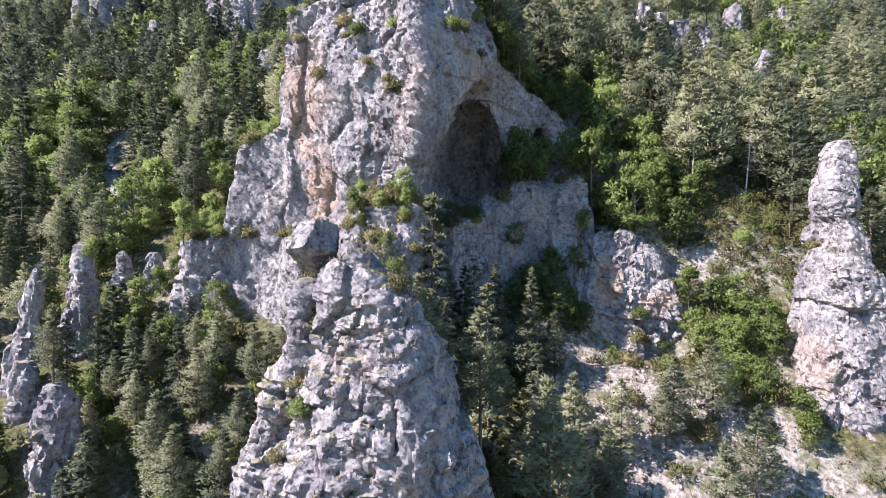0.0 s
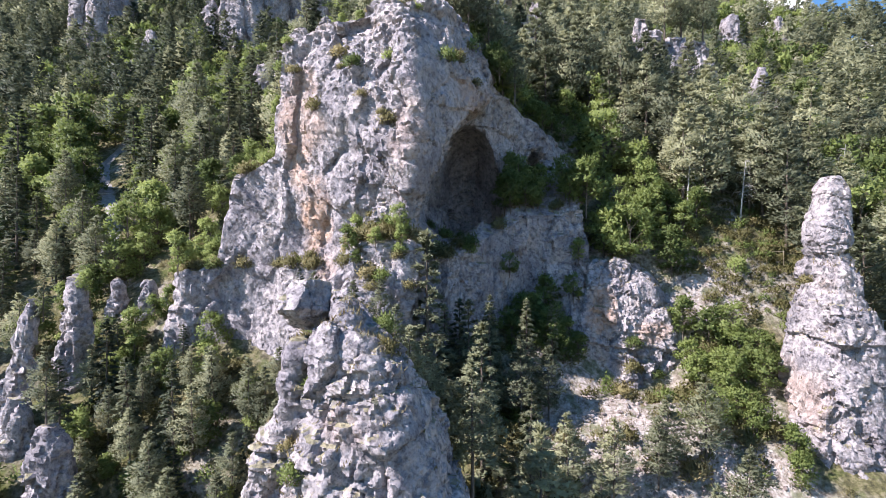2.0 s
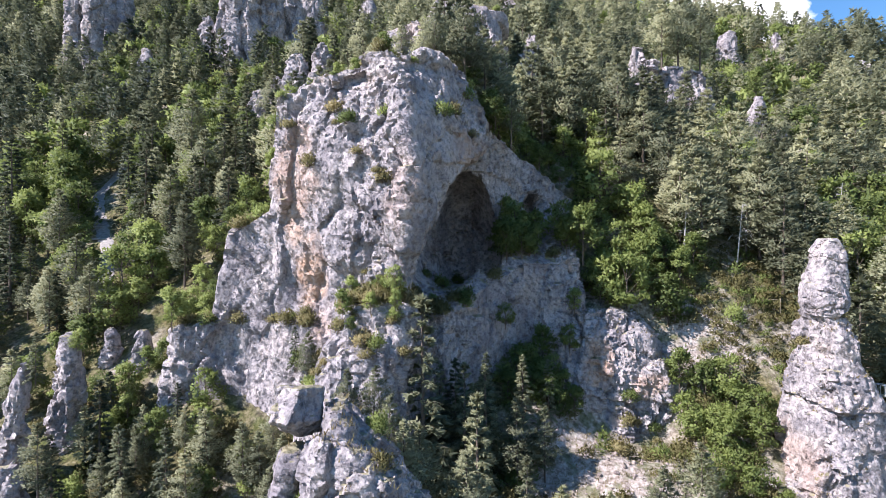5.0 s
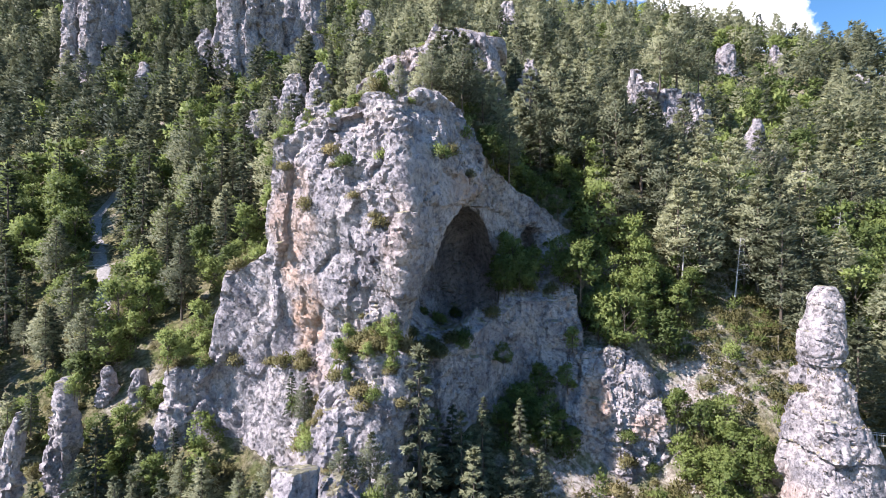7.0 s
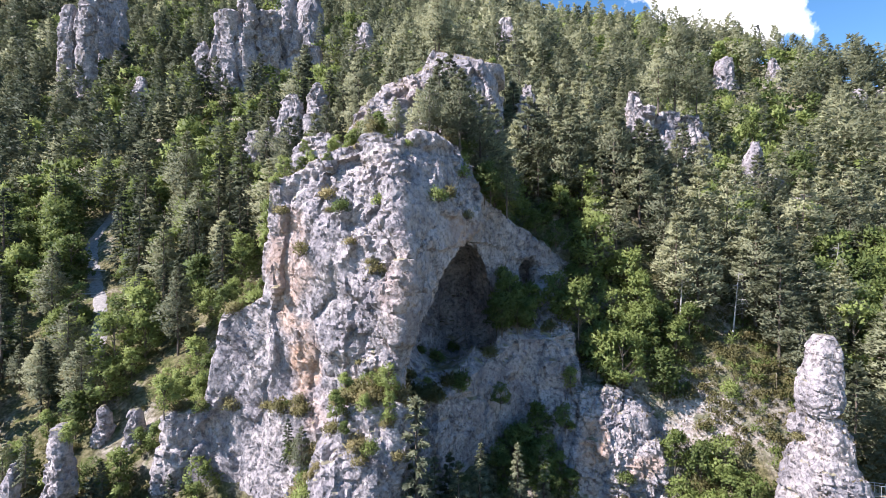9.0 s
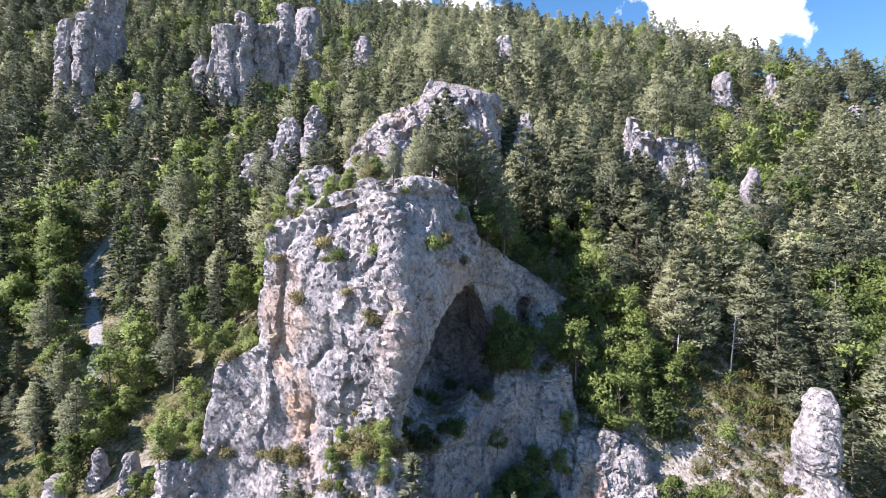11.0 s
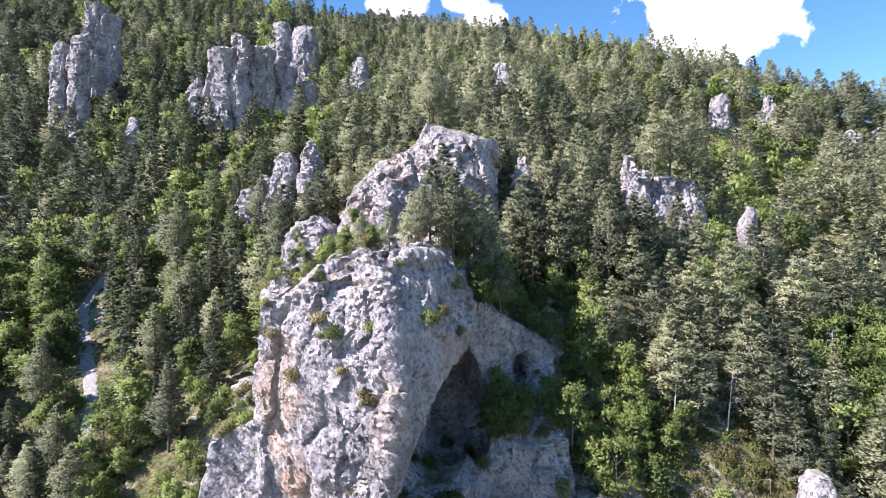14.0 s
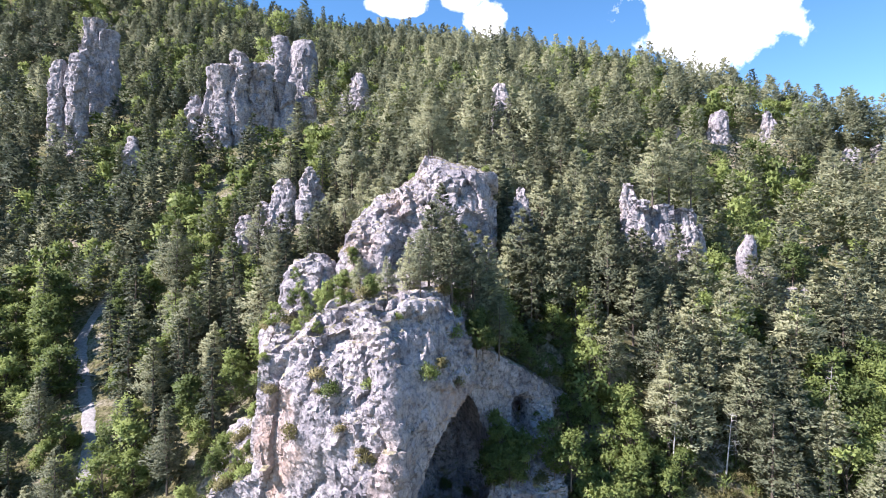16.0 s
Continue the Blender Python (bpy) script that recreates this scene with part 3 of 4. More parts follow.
spires("rock_outcrop", "low rough limestone outcrop under pines", 49, 0.5, 0.26, dict(x=-32.5, y=44.5, top=28.8, width=3.6, height=9), group=LEFT)


def upper_crag(p):
    d = column(p, [(50, -2, 102, 20, 16), (66, -2, 100, 15.5, 13), (74, -1, 99, 14, 11.5), (79, -0.6, 98.5, 13.2, 10), (84, 0.8, 98.5, 11.8, 8.5), (88, 3, 99, 9.6, 7), (92.5, 5.5, 99.5, 7, 5.5), (94, 2.6, 99.5, 3.2, 4), (96, 1.0, 99, 1.0, 1.6)], 3.0)
    step = column(p, [(50, -11.5, 89, 7, 9), (68, -11, 87, 5.2, 6), (74, -10.4, 88, 4.8, 5), (80, -8.6, 91, 4.4, 5), (85, -6.8, 94.5, 3.6, 4), (88, -5.5, 96, 2.4, 3)], 3.6)
    return join(d, step, 0.8)


def crag_shoulder(p):
    return column(p, [(50, -19, 91, 8, 9), (66, -18.4, 88, 5.4, 6), (73, -18, 87.5, 4.6, 5), (75.5, -17.6, 87.5, 3.6, 3.6), (78.5, -17.0, 88, 1.0, 1.6)], 4.0)


summit = crag("upper_crag", (-22, 74, 56), (24, 116, 99), 0.27, upper_crag, 53, "pale limestone crag rising behind the cliff top", scale=0.95, strong=1.1, upright=1.9, ochre=[(-4, 92, 86, 4, 3, 0.25), (-10, 90, 78, 3, 4, 0.3)])
crag("rock_shoulder", (-32, 76, 58), (-9, 100, 82), 0.24, crag_shoulder, 54, "", scale=0.8, strong=1.1, upright=1.9, parent=summit)

FAR = "limestone crags on the upper slope"
spires("rock_spire", "twin pale limestone spires in the forest", 61, 0.6, 0.3, dict(x=-26.9, y=123, top=97.2, width=4.8, height=14, lean=(0.4, 0), blunt=0.15, power=2.8), dict(x=-32.8, y=123, top=94.7, width=6.2, height=13, lean=(0.9, 0), blunt=0.3, power=2.8), dict(x=-37.2, y=123, top=89.5, width=3.6, height=8, blunt=0.3), dict(x=-41, y=123, top=86.4, width=3.6, height=6, blunt=0.3), dict(x=-24, y=123.5, top=91.6, width=3.4, height=8), group=FAR)
spires("rock_spire", "tall weathered limestone tower high on the slope", 63, 1.2, 0.5, dict(x=-127.5, y=205, top=164.5, width=8.5, height=38, blunt=0.8, lean=(1.5, 0), power=3.5), dict(x=-121.5, y=206, top=160.5, width=6.5, height=32, blunt=0.75, power=3.5), group=FAR)
spires("rock_spire", "broad limestone buttress with a vertical face", 65, 1.2, 0.5, dict(x=-72, y=187, top=140.5, width=10.5, height=33, blunt=0.7, power=3.5), dict(x=-66, y=188.5, top=146.5, width=7.5, height=36, blunt=0.6, power=3.5), dict(x=-60, y=192, top=143, width=9, height=32, blunt=0.8, power=4), dict(x=-52.5, y=196, top=138, width=9, height=30, blunt=0.8, power=4), dict(x=-44.5, y=199, top=133.5, width=10, height=26, blunt=0.7, power=4), dict(x=-80.6, y=187, top=132, width=5.8, height=12), group=FAR)
spires("rock_spire", "short limestone tooth among dark pines", 67, 0.8, 0.4, dict(x=-25.9, y=199, top=142.8, width=7, height=16, blunt=0.4), dict(x=-31, y=199, top=134.8, width=4.6, height=8), group=FAR)
spires("rock_outcrop", "small limestone outcrop between pines", 69, 0.6, 0.4, dict(x=20.9, y=154, top=125.8, width=5, height=7), group=FAR)
spires("rock_outcrop", "broad bright limestone outcrop above tall pines", 71, 0.75, 0.28, dict(x=42.8, y=112, top=92.4, width=3.8, height=9, blunt=0.6), dict(x=44.4, y=111.5, top=88.6, width=6.0, height=14, blunt=0.7), dict(x=49.4, y=112, top=87.9, width=5.6, height=16, blunt=0.7), dict(x=54.6, y=112.5, top=87.2, width=5.8, height=9, blunt=0.6), dict(x=47, y=110, top=81.5, width=4.4, height=13), dict(x=57.8, y=112, top=84, width=3, height=12), group=FAR)
spires("rock_outcrop", "white limestone outcrop beneath the ridge", 73, 0.8, 0.4, dict(x=102.5, y=189, top=121.5, width=6, height=12), dict(x=107, y=189, top=119.5, width=5.5, height=11), dict(x=104, y=190, top=127.5, width=6, height=8), group=FAR)
spires("rock_outcrop", "slanting white limestone rib in the forest", 75, 0.8, 0.4, dict(x=121.4, y=190, top=118.2, width=6.5, height=18, lean=(-2.5, 0), blunt=0.4), dict(x=122.4, y=191, top=128, width=5, height=11), dict(x=129.4, y=190, top=104, width=5.5, height=16), group=FAR)
spires("rock_outcrop", "stepped limestone outcrop with dry grass", 77, 0.6, 0.3, dict(x=67.5, y=111, top=81.6, width=3.8, height=11), dict(x=71.2, y=111, top=75, width=4.6, height=10), dict(x=78, y=111, top=70.6, width=6, height=8), group=FAR)
spires("rock_outcrop", "narrow limestone ledge beside the crag", 79, 0.6, 0.3, dict(x=18.2, y=101, top=90.5, width=3.2, height=6, blunt=0.5), group=FAR)
spires("rock_outcrop", "small pale outcrop high in the forest", 81, 0.7, 0.4, dict(x=89, y=189, top=121.4, width=4.6, height=11), group=FAR)
spires("rock_outcrop", "grey limestone rocks near the ridge end", 85, 0.7, 0.4, dict(x=139.9, y=174, top=111.7, width=5.8, height=15), dict(x=149, y=174, top=113, width=4, height=9), group=FAR)
spires("rock_outcrop", "grey limestone teeth below the crest", 87, 0.8, 0.5, dict(x=-62.4, y=225, top=165.8, width=9, height=10, blunt=0.7), dict(x=-53, y=226, top=164.2, width=11, height=9, blunt=0.7), group=FAR)
spires("rock_outcrop", "pale rock patch in the wooded slope", 89, 0.6, 0.4, dict(x=-92.6, y=170, top=113.5, width=4.6, height=9), group=FAR)
spires("rock_outcrop", "grey rocks under the high pines", 91, 0.7, 0.4, dict(x=-116, y=180, top=142.5, width=5, height=8), dict(x=-122, y=180, top=141, width=5, height=8), group=FAR)


# ---- where plants can stand ----
GX0, GY0, GN, GM = -320.0, 10.0, 660, 340


def top_map():
    """Highest rock on a grid of one metre, over the ground's own height."""
    rock = np.full((GN, GM), -999.0, np.float32)
    for verts, _ in TOPS[1:]:
        i, j = (verts[:, 0] - GX0).astype(int), (verts[:, 1] - GY0).astype(int)
        ok = (i >= 0) & (i < GN) & (j >= 0) & (j < GM)
        np.maximum.at(rock, (i[ok], j[ok]), verts[ok, 2])
    gx, gy = np.meshgrid(GX0 + 0.5 + np.arange(GN), GY0 + 0.5 + np.arange(GM), indexing="ij")
    land = ground_height(gx.ravel(), gy.ravel()).reshape(GN, GM)
    return rock, land


ROCK_TOP, LAND = top_map()
IS_ROCK = ROCK_TOP > LAND + 0.3
LUSH = vnoise(np.stack([np.repeat(np.arange(GN), GM), np.tile(np.arange(GM), GN), np.zeros(GN * GM)], 1).astype(np.float32), 24.0, 91).reshape(GN, GM)


def stand(x, y):
    """Height of the surface at x, y, its unevenness over three metres, and whether it is rock."""
    i, j = int(x - GX0), int(y - GY0)
    if not (1 <= i < GN - 1 and 1 <= j < GM - 1):
        return float(ground_height(np.array([x]), np.array([y]))[0]), 0.0, False
    if IS_ROCK[i, j]:
        around = np.maximum(ROCK_TOP, LAND)[i - 1:i + 2, j - 1:j + 2]
        return float(ROCK_TOP[i, j]), float(around.max() - around.min()), True
    u, v = x - GX0 - 0.5, y - GY0 - 0.5
    a, b = int(u), int(v)
    u, v = u - a, v - b
    z = float((LAND[a, b] * (1 - u) + LAND[a + 1, b] * u) * (1 - v) + (LAND[a, b + 1] * (1 - u) + LAND[a + 1, b + 1] * u) * v)
    return z, 0.0, bool(IS_ROCK[i - 1:i + 2, j - 1:j + 2].any())


# ---- plants ----
def part(name, me, parent, label=""):
    ob = new(name, me)
    ob.parent = parent
    return tagged(ob, label)


def blades(centre, way, side, length, width, out):
    """Three-cornered leaves from centre along way, side across; wound so that they face outwards, with rounded-out normals."""
    tip = centre + way * length[:, None]
    a, b = centre + side * (width / 2)[:, None], centre - side * (width / 2)[:, None]
    n = np.cross(side, way)
    turned = (n * out).sum(1) < 0
    n[turned] *= -1
    a[turned], b[turned] = b[turned], a[turned].copy()
    verts = np.stack([a, tip, b], 1).reshape(-1, 3)
    normals = np.repeat(unit(unit(n) * 0.32 + unit(out) + (0, 0, 0.3)), 3, 0)
    return verts, np.arange(len(verts)).reshape(-1, 3), normals


def leaf_mesh(name, verts, faces, normals, mat):
    me = raw_mesh(name, verts, faces, mat, True)
    me.normals_split_custom_set_from_vertices(normals)
    return me


def unit(v):
    return v / np.maximum(np.linalg.norm(v, axis=1, keepdims=True), 1e-6)


def rods(pieces, sides):
    """Tapered limbs: (from, to, radius, end radius)."""
    verts, faces = [], []
    for a, b, r0, r1 in pieces:
        a, b = np.array(a, float), np.array(b, float)
        d = (b - a) / max(np.linalg.norm(b - a), 1e-6)
        u = np.cross(d, (0.3, 0.9, 0.1))
        u /= np.linalg.norm(u)
        w = np.cross(d, u)
        base = len(verts)
        for p, r in ((a, r0), (b, r1)):
            for k in range(sides):
                t = 2 * math.pi * k / sides
                verts.append(p + r * (math.cos(t) * u + math.sin(t) * w))
        for k in range(sides):
            faces.append((base + k, base + (k + 1) % sides, base + sides + (k + 1) % sides, base + sides + k))
    return np.array(verts), np.array(faces)


def conifer_shape(h, seed, form, leaves, leaf):
    """Trunk pieces and foliage of one conifer. form: pine, fir or spindly."""
    rng = np.random.default_rng(seed)
    bare = {"pine": 0.22, "fir": 0.06, "spindly": 0.25}[form]
    wide = {"pine": 0.27, "fir": 0.19, "spindly": 0.12}[form] * h * rng.uniform(0.9, 1.1)
    lean = rng.normal(0, 0.012, 2)
    limbs, spots, ways = [], [], []
    n = int({"pine": 46, "fir": 62, "spindly": 34}[form])
    for k in range(n):
        u = bare + (1 - bare) * (k + rng.uniform(-0.4, 0.4)) / n
        u = min(max(u, 0.05), 0.985)
        v = (u - bare) / (1 - bare)
        if form == "pine":
            reach = wide * (0.55 + 0.45 * math.sin(math.pi * min(1, v * 1.15 + 0.12))) * (1 - v ** 3 * 0.85) * rng.uniform(0.55, 1.15)
            rise = rng.uniform(-0.05, 0.28)
        else:
            reach = wide * (1 - v) ** 0.75 * rng.uniform(0.7, 1.12) + 0.12
            rise = -0.22 + 0.5 * v + rng.uniform(-0.1, 0.1)
        az = k * 2.4 + rng.uniform(-0.5, 0.5)
        out = np.array([math.cos(az), math.sin(az), rise])
        foot = np.array([lean[0] * u * h, lean[1] * u * h, u * h])
        limbs.append((foot, foot + out * reach * 0.85, 0.012 * h * (1 - u) * 0.35 + 0.012, 0.008))
        m = max(3, int(leaves / n * (0.4 + 1.2 * reach / wide)))
        s = rng.uniform(0.18, 1.0, m) ** 0.75
        across = np.array([-out[1], out[0], 0])
        spread_at = reach * 0.34 * (0.35 + np.sin(np.pi * np.clip(s, 0, 1) * 0.85)) if form == "pine" else reach * 0.26 * (1.25 - s)
        q = foot + out * (reach * s)[:, None] + across * (rng.normal(0, 0.6, m) * spread_at)[:, None]
        q[:, 2] += rng.normal(0, 0.16 if form == "pine" else 0.09, m) * reach * 0.6 - (0 if form == "pine" else 0.14) * reach * s ** 2
        w = out * 0.8 + across * rng.normal(0, 0.7, m)[:, None] + rng.normal(0, 0.35, (m, 3))
        w[:, 2] += 0.25 if form == "pine" else -0.12
        spots.append(q), ways.append(w)
    m = max(4, leaves // 60)
    q = np.zeros((m, 3))
    q[:, 2] = h * rng.uniform(0.93, 0.99, m)
    q[:, :2] += lean * h
    w = rng.normal(0, 0.5, (m, 3))
    w[:, 2] += 0.8
    spots.append(q), ways.append(w)
    spots, ways = np.concatenate(spots), unit(np.concatenate(ways))
    side = unit(np.cross(ways, rng.normal(0, 0.45, ways.shape) + (0, 0, 1)))
    k = len(spots)
    axis = np.stack([np.zeros(k), np.zeros(k), np.minimum(spots[:, 2] - 0.06 * h, 0.85 * h)], 1)
    foliage_mesh = blades(spots, ways, side, leaf * rng.uniform(0.7, 1.35, k), leaf * 0.5 * rng.uniform(0.7, 1.3, k), spots - axis + rng.normal(0, 0.25, (k, 3)))
    r = 0.0115 * h
    stem = [((0, 0, -1.2), (0, 0, 0.3 * h), r * 1.35, r), ((0, 0, 0.3 * h), (lean[0] * h * .7, lean[1] * h * .7, 0.7 * h), r, r * 0.55), ((lean[0] * h * .7, lean[1] * h * .7, 0.7 * h), (lean[0] * h, lean[1] * h, 0.98 * h), r * 0.55, 0.01)]
    return stem, limbs, foliage_mesh


def broadleaf_shape(h, seed, leaves, leaf, squat=1.0):
    """Trunk pieces and foliage of one broad-leaved tree: uneven crown of clumps with gaps."""
    rng = np.random.default_rng(seed)
    stem = [((0, 0, -0.8), (0.1, 0, 0.3 * h), 0.016 * h, 0.012 * h), ((0.1, 0, 0.3 * h), (0, 0.1, 0.75 * h), 0.012 * h, 0.005 * h)]
    limbs, spots, ways, outs = [], [], [], []
    n = 26
    for k in range(n):
        az, v = k * 2.4 + rng.uniform(-0.4, 0.4), rng.uniform(0, 1)
        z = h * (0.2 + 0.74 * v)
        reach = 0.30 * h * squat * math.sin(math.pi * min(0.97, 0.18 + 0.74 * v)) ** 0.8 * rng.uniform(0.45, 1.1)
        c = np.array([math.cos(az) * reach, math.sin(az) * reach, z])
        limbs.append(((0, 0, max(0.12 * h, z - 0.3 * h)), c, 0.006 * h, 0.002 * h))
        m = leaves // n
        r = h * rng.uniform(0.07, 0.13)
        q = c + rng.normal(0, 0.55, (m, 3)) * np.array([r, r, r * 0.75])
        spots.append(q)
        w = unit(q - c) * 0.6 + rng.normal(0, 0.5, (m, 3)) + (0, 0, 0.15)
        ways.append(w)
        outs.append(unit(q - c) + unit(q - (0, 0, 0.45 * h)) + rng.normal(0, 0.2, (m, 3)))
    spots, ways = np.concatenate(spots), unit(np.concatenate(ways))
    side = unit(np.cross(ways, rng.normal(0, 0.6, ways.shape) + (0, 0, 1)))
    k = len(spots)
    return stem, limbs, blades(spots, ways, side, leaf * rng.uniform(0.7, 1.3, k), leaf * 0.8 * rng.uniform(0.7, 1.3, k), np.concatenate(outs))


def bush_shape(r, seed, leaves, leaf):
    """Low many-stemmed bush, a metre or so across."""
    rng = np.random.default_rng(seed)
    n = 16
    limbs, spots, ways = [], [], []
    for k in range(n):
        az, out = k * 2.4 + rng.uniform(-.4, .4), rng.uniform(0.1, 1) ** 0.6
        c = np.array([math.cos(az) * r * out * 0.8, math.sin(az) * r * out * 0.8, r * (1.15 - 0.75 * out) * rng.uniform(0.6, 1.1)])
        limbs.append(((0, 0, -0.2), c, 0.03 * r, 0.012 * r))
        m = leaves // n
        q = c + rng.normal(0, 0.24 * r, (m, 3))
        q[:, 2] = np.maximum(q[:, 2], 0.02)
        spots.append(q)
        ways.append(unit(q - (0, 0, -0.2)) + rng.normal(0, 0.5, (m, 3)))
    spots, ways = np.concatenate(spots), unit(np.concatenate(ways))
    side = unit(np.cross(ways, rng.normal(0, 0.6, ways.shape) + (0, 0, 1)))
    k = len(spots)
    return [], limbs, blades(spots, ways, side, leaf * rng.uniform(0.7, 1.3, k), leaf * 0.6 * rng.uniform(0.7, 1.3, k), spots + rng.normal(0, 0.2 * r, (k, 3)))


def plant(name, shape, leaf_mat, wood, label, category, group, crown="crown", stem_name="trunk"):
    stem, limbs, (lv, lf, ln) = shape
    root = tagged(new(name), label, category, group)
    v, f = rods(stem + limbs if not stem else stem, 7 if stem else 4)
    if stem:
        v2, f2 = rods(limbs, 3)
        v, f = np.concatenate([v, v2]), np.concatenate([f, f2 + len(v)])
    part(stem_name, raw_mesh(stem_name, v, f, wood, True), root)
    if len(lv):
        part(crown, leaf_mesh(crown, lv, lf, ln, leaf_mat), root)
    return root


class Nursery:
    """Kinds of plants, each placed as often as wanted; the first of each stands at its own first place."""
    def __init__(self, kinds):
        self.kinds, self.spots = kinds, [[] for _ in kinds]

    def put(self, k, x, y, z, turn, size, tilt=0.0):
        self.spots[k % len(self.kinds)].append(Matrix.Translation((x, y, z)) @ Euler((tilt, 0, turn)).to_matrix().to_4x4() @ Matrix.Diagonal((size, size, size, 1)))

    def grow(self):
        for ob, spots in zip(self.kinds, self.spots):
            for m in spots[1:]:
                copy_thing(ob, m)
            if spots:
                ob.matrix_basis = spots[0]
            else:
                for o in (*ob.children_recursive, ob):
                    bpy.data.objects.remove(o)


PINES = Nursery([plant("pine_tree", conifer_shape(14, s, "pine", 2900, 0.5), NEEDLE, BARK, "dark grey-green pine with layered drooping branches", "tree", "pines on the slope") for s in (1, 2, 3, 4)])
FIRS = Nursery([plant("fir_tree", conifer_shape(14, s, "fir", 2700, 0.5), FIR, BARK, "slender dark green fir on the rocky slope", "tree", "firs on the slope") for s in (5, 6, 7)])
SPRUCES = Nursery([plant("spruce_tree", conifer_shape(14, s, "fir", 4200, 0.4), NEEDLE, BARK, "sunlit grey-green spruce below the cliff", "tree", "spruces below the cliff") for s in (8, 9)])
LEAFY = Nursery([plant("broadleaf_tree", broadleaf_shape(9, s, 1700, 0.48, q), LEAF, BARK, "small bright green broad-leaved tree among pines", "tree", "broad-leaved trees") for s, q in ((11, 1.0), (12, 0.8), (13, 1.2))])
BUSHES = Nursery([plant("bush", bush_shape(1.0, s, 640, 0.23), m, BARK, "low olive-green bush rooted in stony ground", "bush", "bushes on rock and scree", "foliage", "stem") for s, m in ((21, BUSH), (22, BUSH), (23, LEAF), (24, BUSH))])
rng = np.random.default_rng(4)

# far and dense woods, joined: low forms of the same trees
FAR_FORMS = {"conifer": [conifer_shape(14, s, f, 560, 0.9)[2] for s, f in ((31, "pine"), (32, "pine"), (33, "fir"), (34, "pine"), (35, "pine"))],
             "leafy": [broadleaf_shape(9, s, 400, 0.85, q)[2] for s, q in ((41, 1.0), (42, 1.15), (43, 0.8))]}
far_spots = {"conifer": [], "dark": [], "leafy": []}

# rocks that stay in sight above the trees before them: x, y, half width
OPEN_ROCKS = [(-126, 205, 10), (-64, 190, 13), (-46, 198, 6), (-27, 199, 5), (-30, 123, 6), (46, 112, 5), (54, 112, 4), (104, 189, 5), (121, 190, 5), (68, 111, 3), (78, 111, 3), (89, 189, 3), (140, 174, 4), (-57, 225, 9)]


def hides_rock(x, y):
    for rx, ry, half in OPEN_ROCKS:
        if abs(x - rx * y / ry) < half + (2 if ry > 150 else 0) and ry - (19 if ry > 150 else 7) < y < ry - 1:
            return True
    return abs(x + 0.625 * y) < 4.2 and 91 < y < 114 or abs(x + 0.625 * y) < 2.4 and 76 < y < 92


# the woods, on a shaken grid over the slope
near_pine, near_leafy = [], []
gy, step = 34.0, 4.1
while gy < 345:
    step = 4.1 if gy < 112 else 5.5
    gy += step
    for gx in np.arange(-0.9 * gy - 14, 0.9 * gy + 14, step):
        x, y = gx + rng.uniform(-2, 2), gy + rng.uniform(-2, 2)
        pick, kind, turn, size = rng.random(), rng.random(), rng.uniform(0, 6.28), rng.uniform(0.66, 1.3)
        if y > 130:
            size = 0.3 + 0.8 * size
        if y > 130 and pick > 0.9:
            continue
        if y > 12 + np.interp(x, [-125, 0, 75, 131, 166, 300], [345, 318, 290, 232, 200, 150]):
            continue
        if y < 64 and -14 < x < 46 or y < 64 and x < -46 and y < 46:
            continue
        if -31 < x < 24 and 53 < y < 82:
            continue
        if 14 < x < 46 and y < 74 or 14 < x and y < 56:
            continue
        if -25 < x < -4 and 78 < y < 97 and kind < 0.85:
            continue
        if hides_rock(x, y) or pick > 0.93:
            continue
        z, rough, rocky = stand(x, y)
        if rocky and (rough > 1.5 or y < 100):
            continue
        lush = float(LUSH[min(max(int(x - GX0), 0), GN - 1), min(max(int(y - GY0), 0), GM - 1)])
        share = (0.42 if x < -20 else 0.3) + 0.5 * lush - (0.1 if y > 200 else 0)
        if y < 95 and x < -25:
            size *= 0.85
        if x < -14 and y < 75:
            size *= 0.8
        if x < -10 and y < 62:
            size = 0.42 + 0.25 * kind
        if -24 < x < -8 and 78 < y < 100:
            size *= 0.6
        (near_leafy if kind < share else near_pine).append((math.hypot(x, y), x, y, z, turn, size, rng.random()))
near_pine.sort(), near_leafy.sort()
# left of x -18 most conifers get dark needles: the slope's shade as colour
for k, (d, x, y, z, turn, size, r) in enumerate(near_pine):
    if k < 310:
        (PINES if r < (0.35 if x < -18 else 0.88) else FIRS).put(k, x, y, z - 0.1, turn, size)
    else:
        far_spots["dark" if r < (0.82 if x < -18 else 0.12) else "conifer"].append((x, y, z, turn, size))
for k, (d, x, y, z, turn, size, r) in enumerate(near_leafy):
    if k < 180:
        LEAFY.put(k, x, y, z - 0.1, turn, size)
    else:
        far_spots["leafy"].append((x, y, z, turn, size))


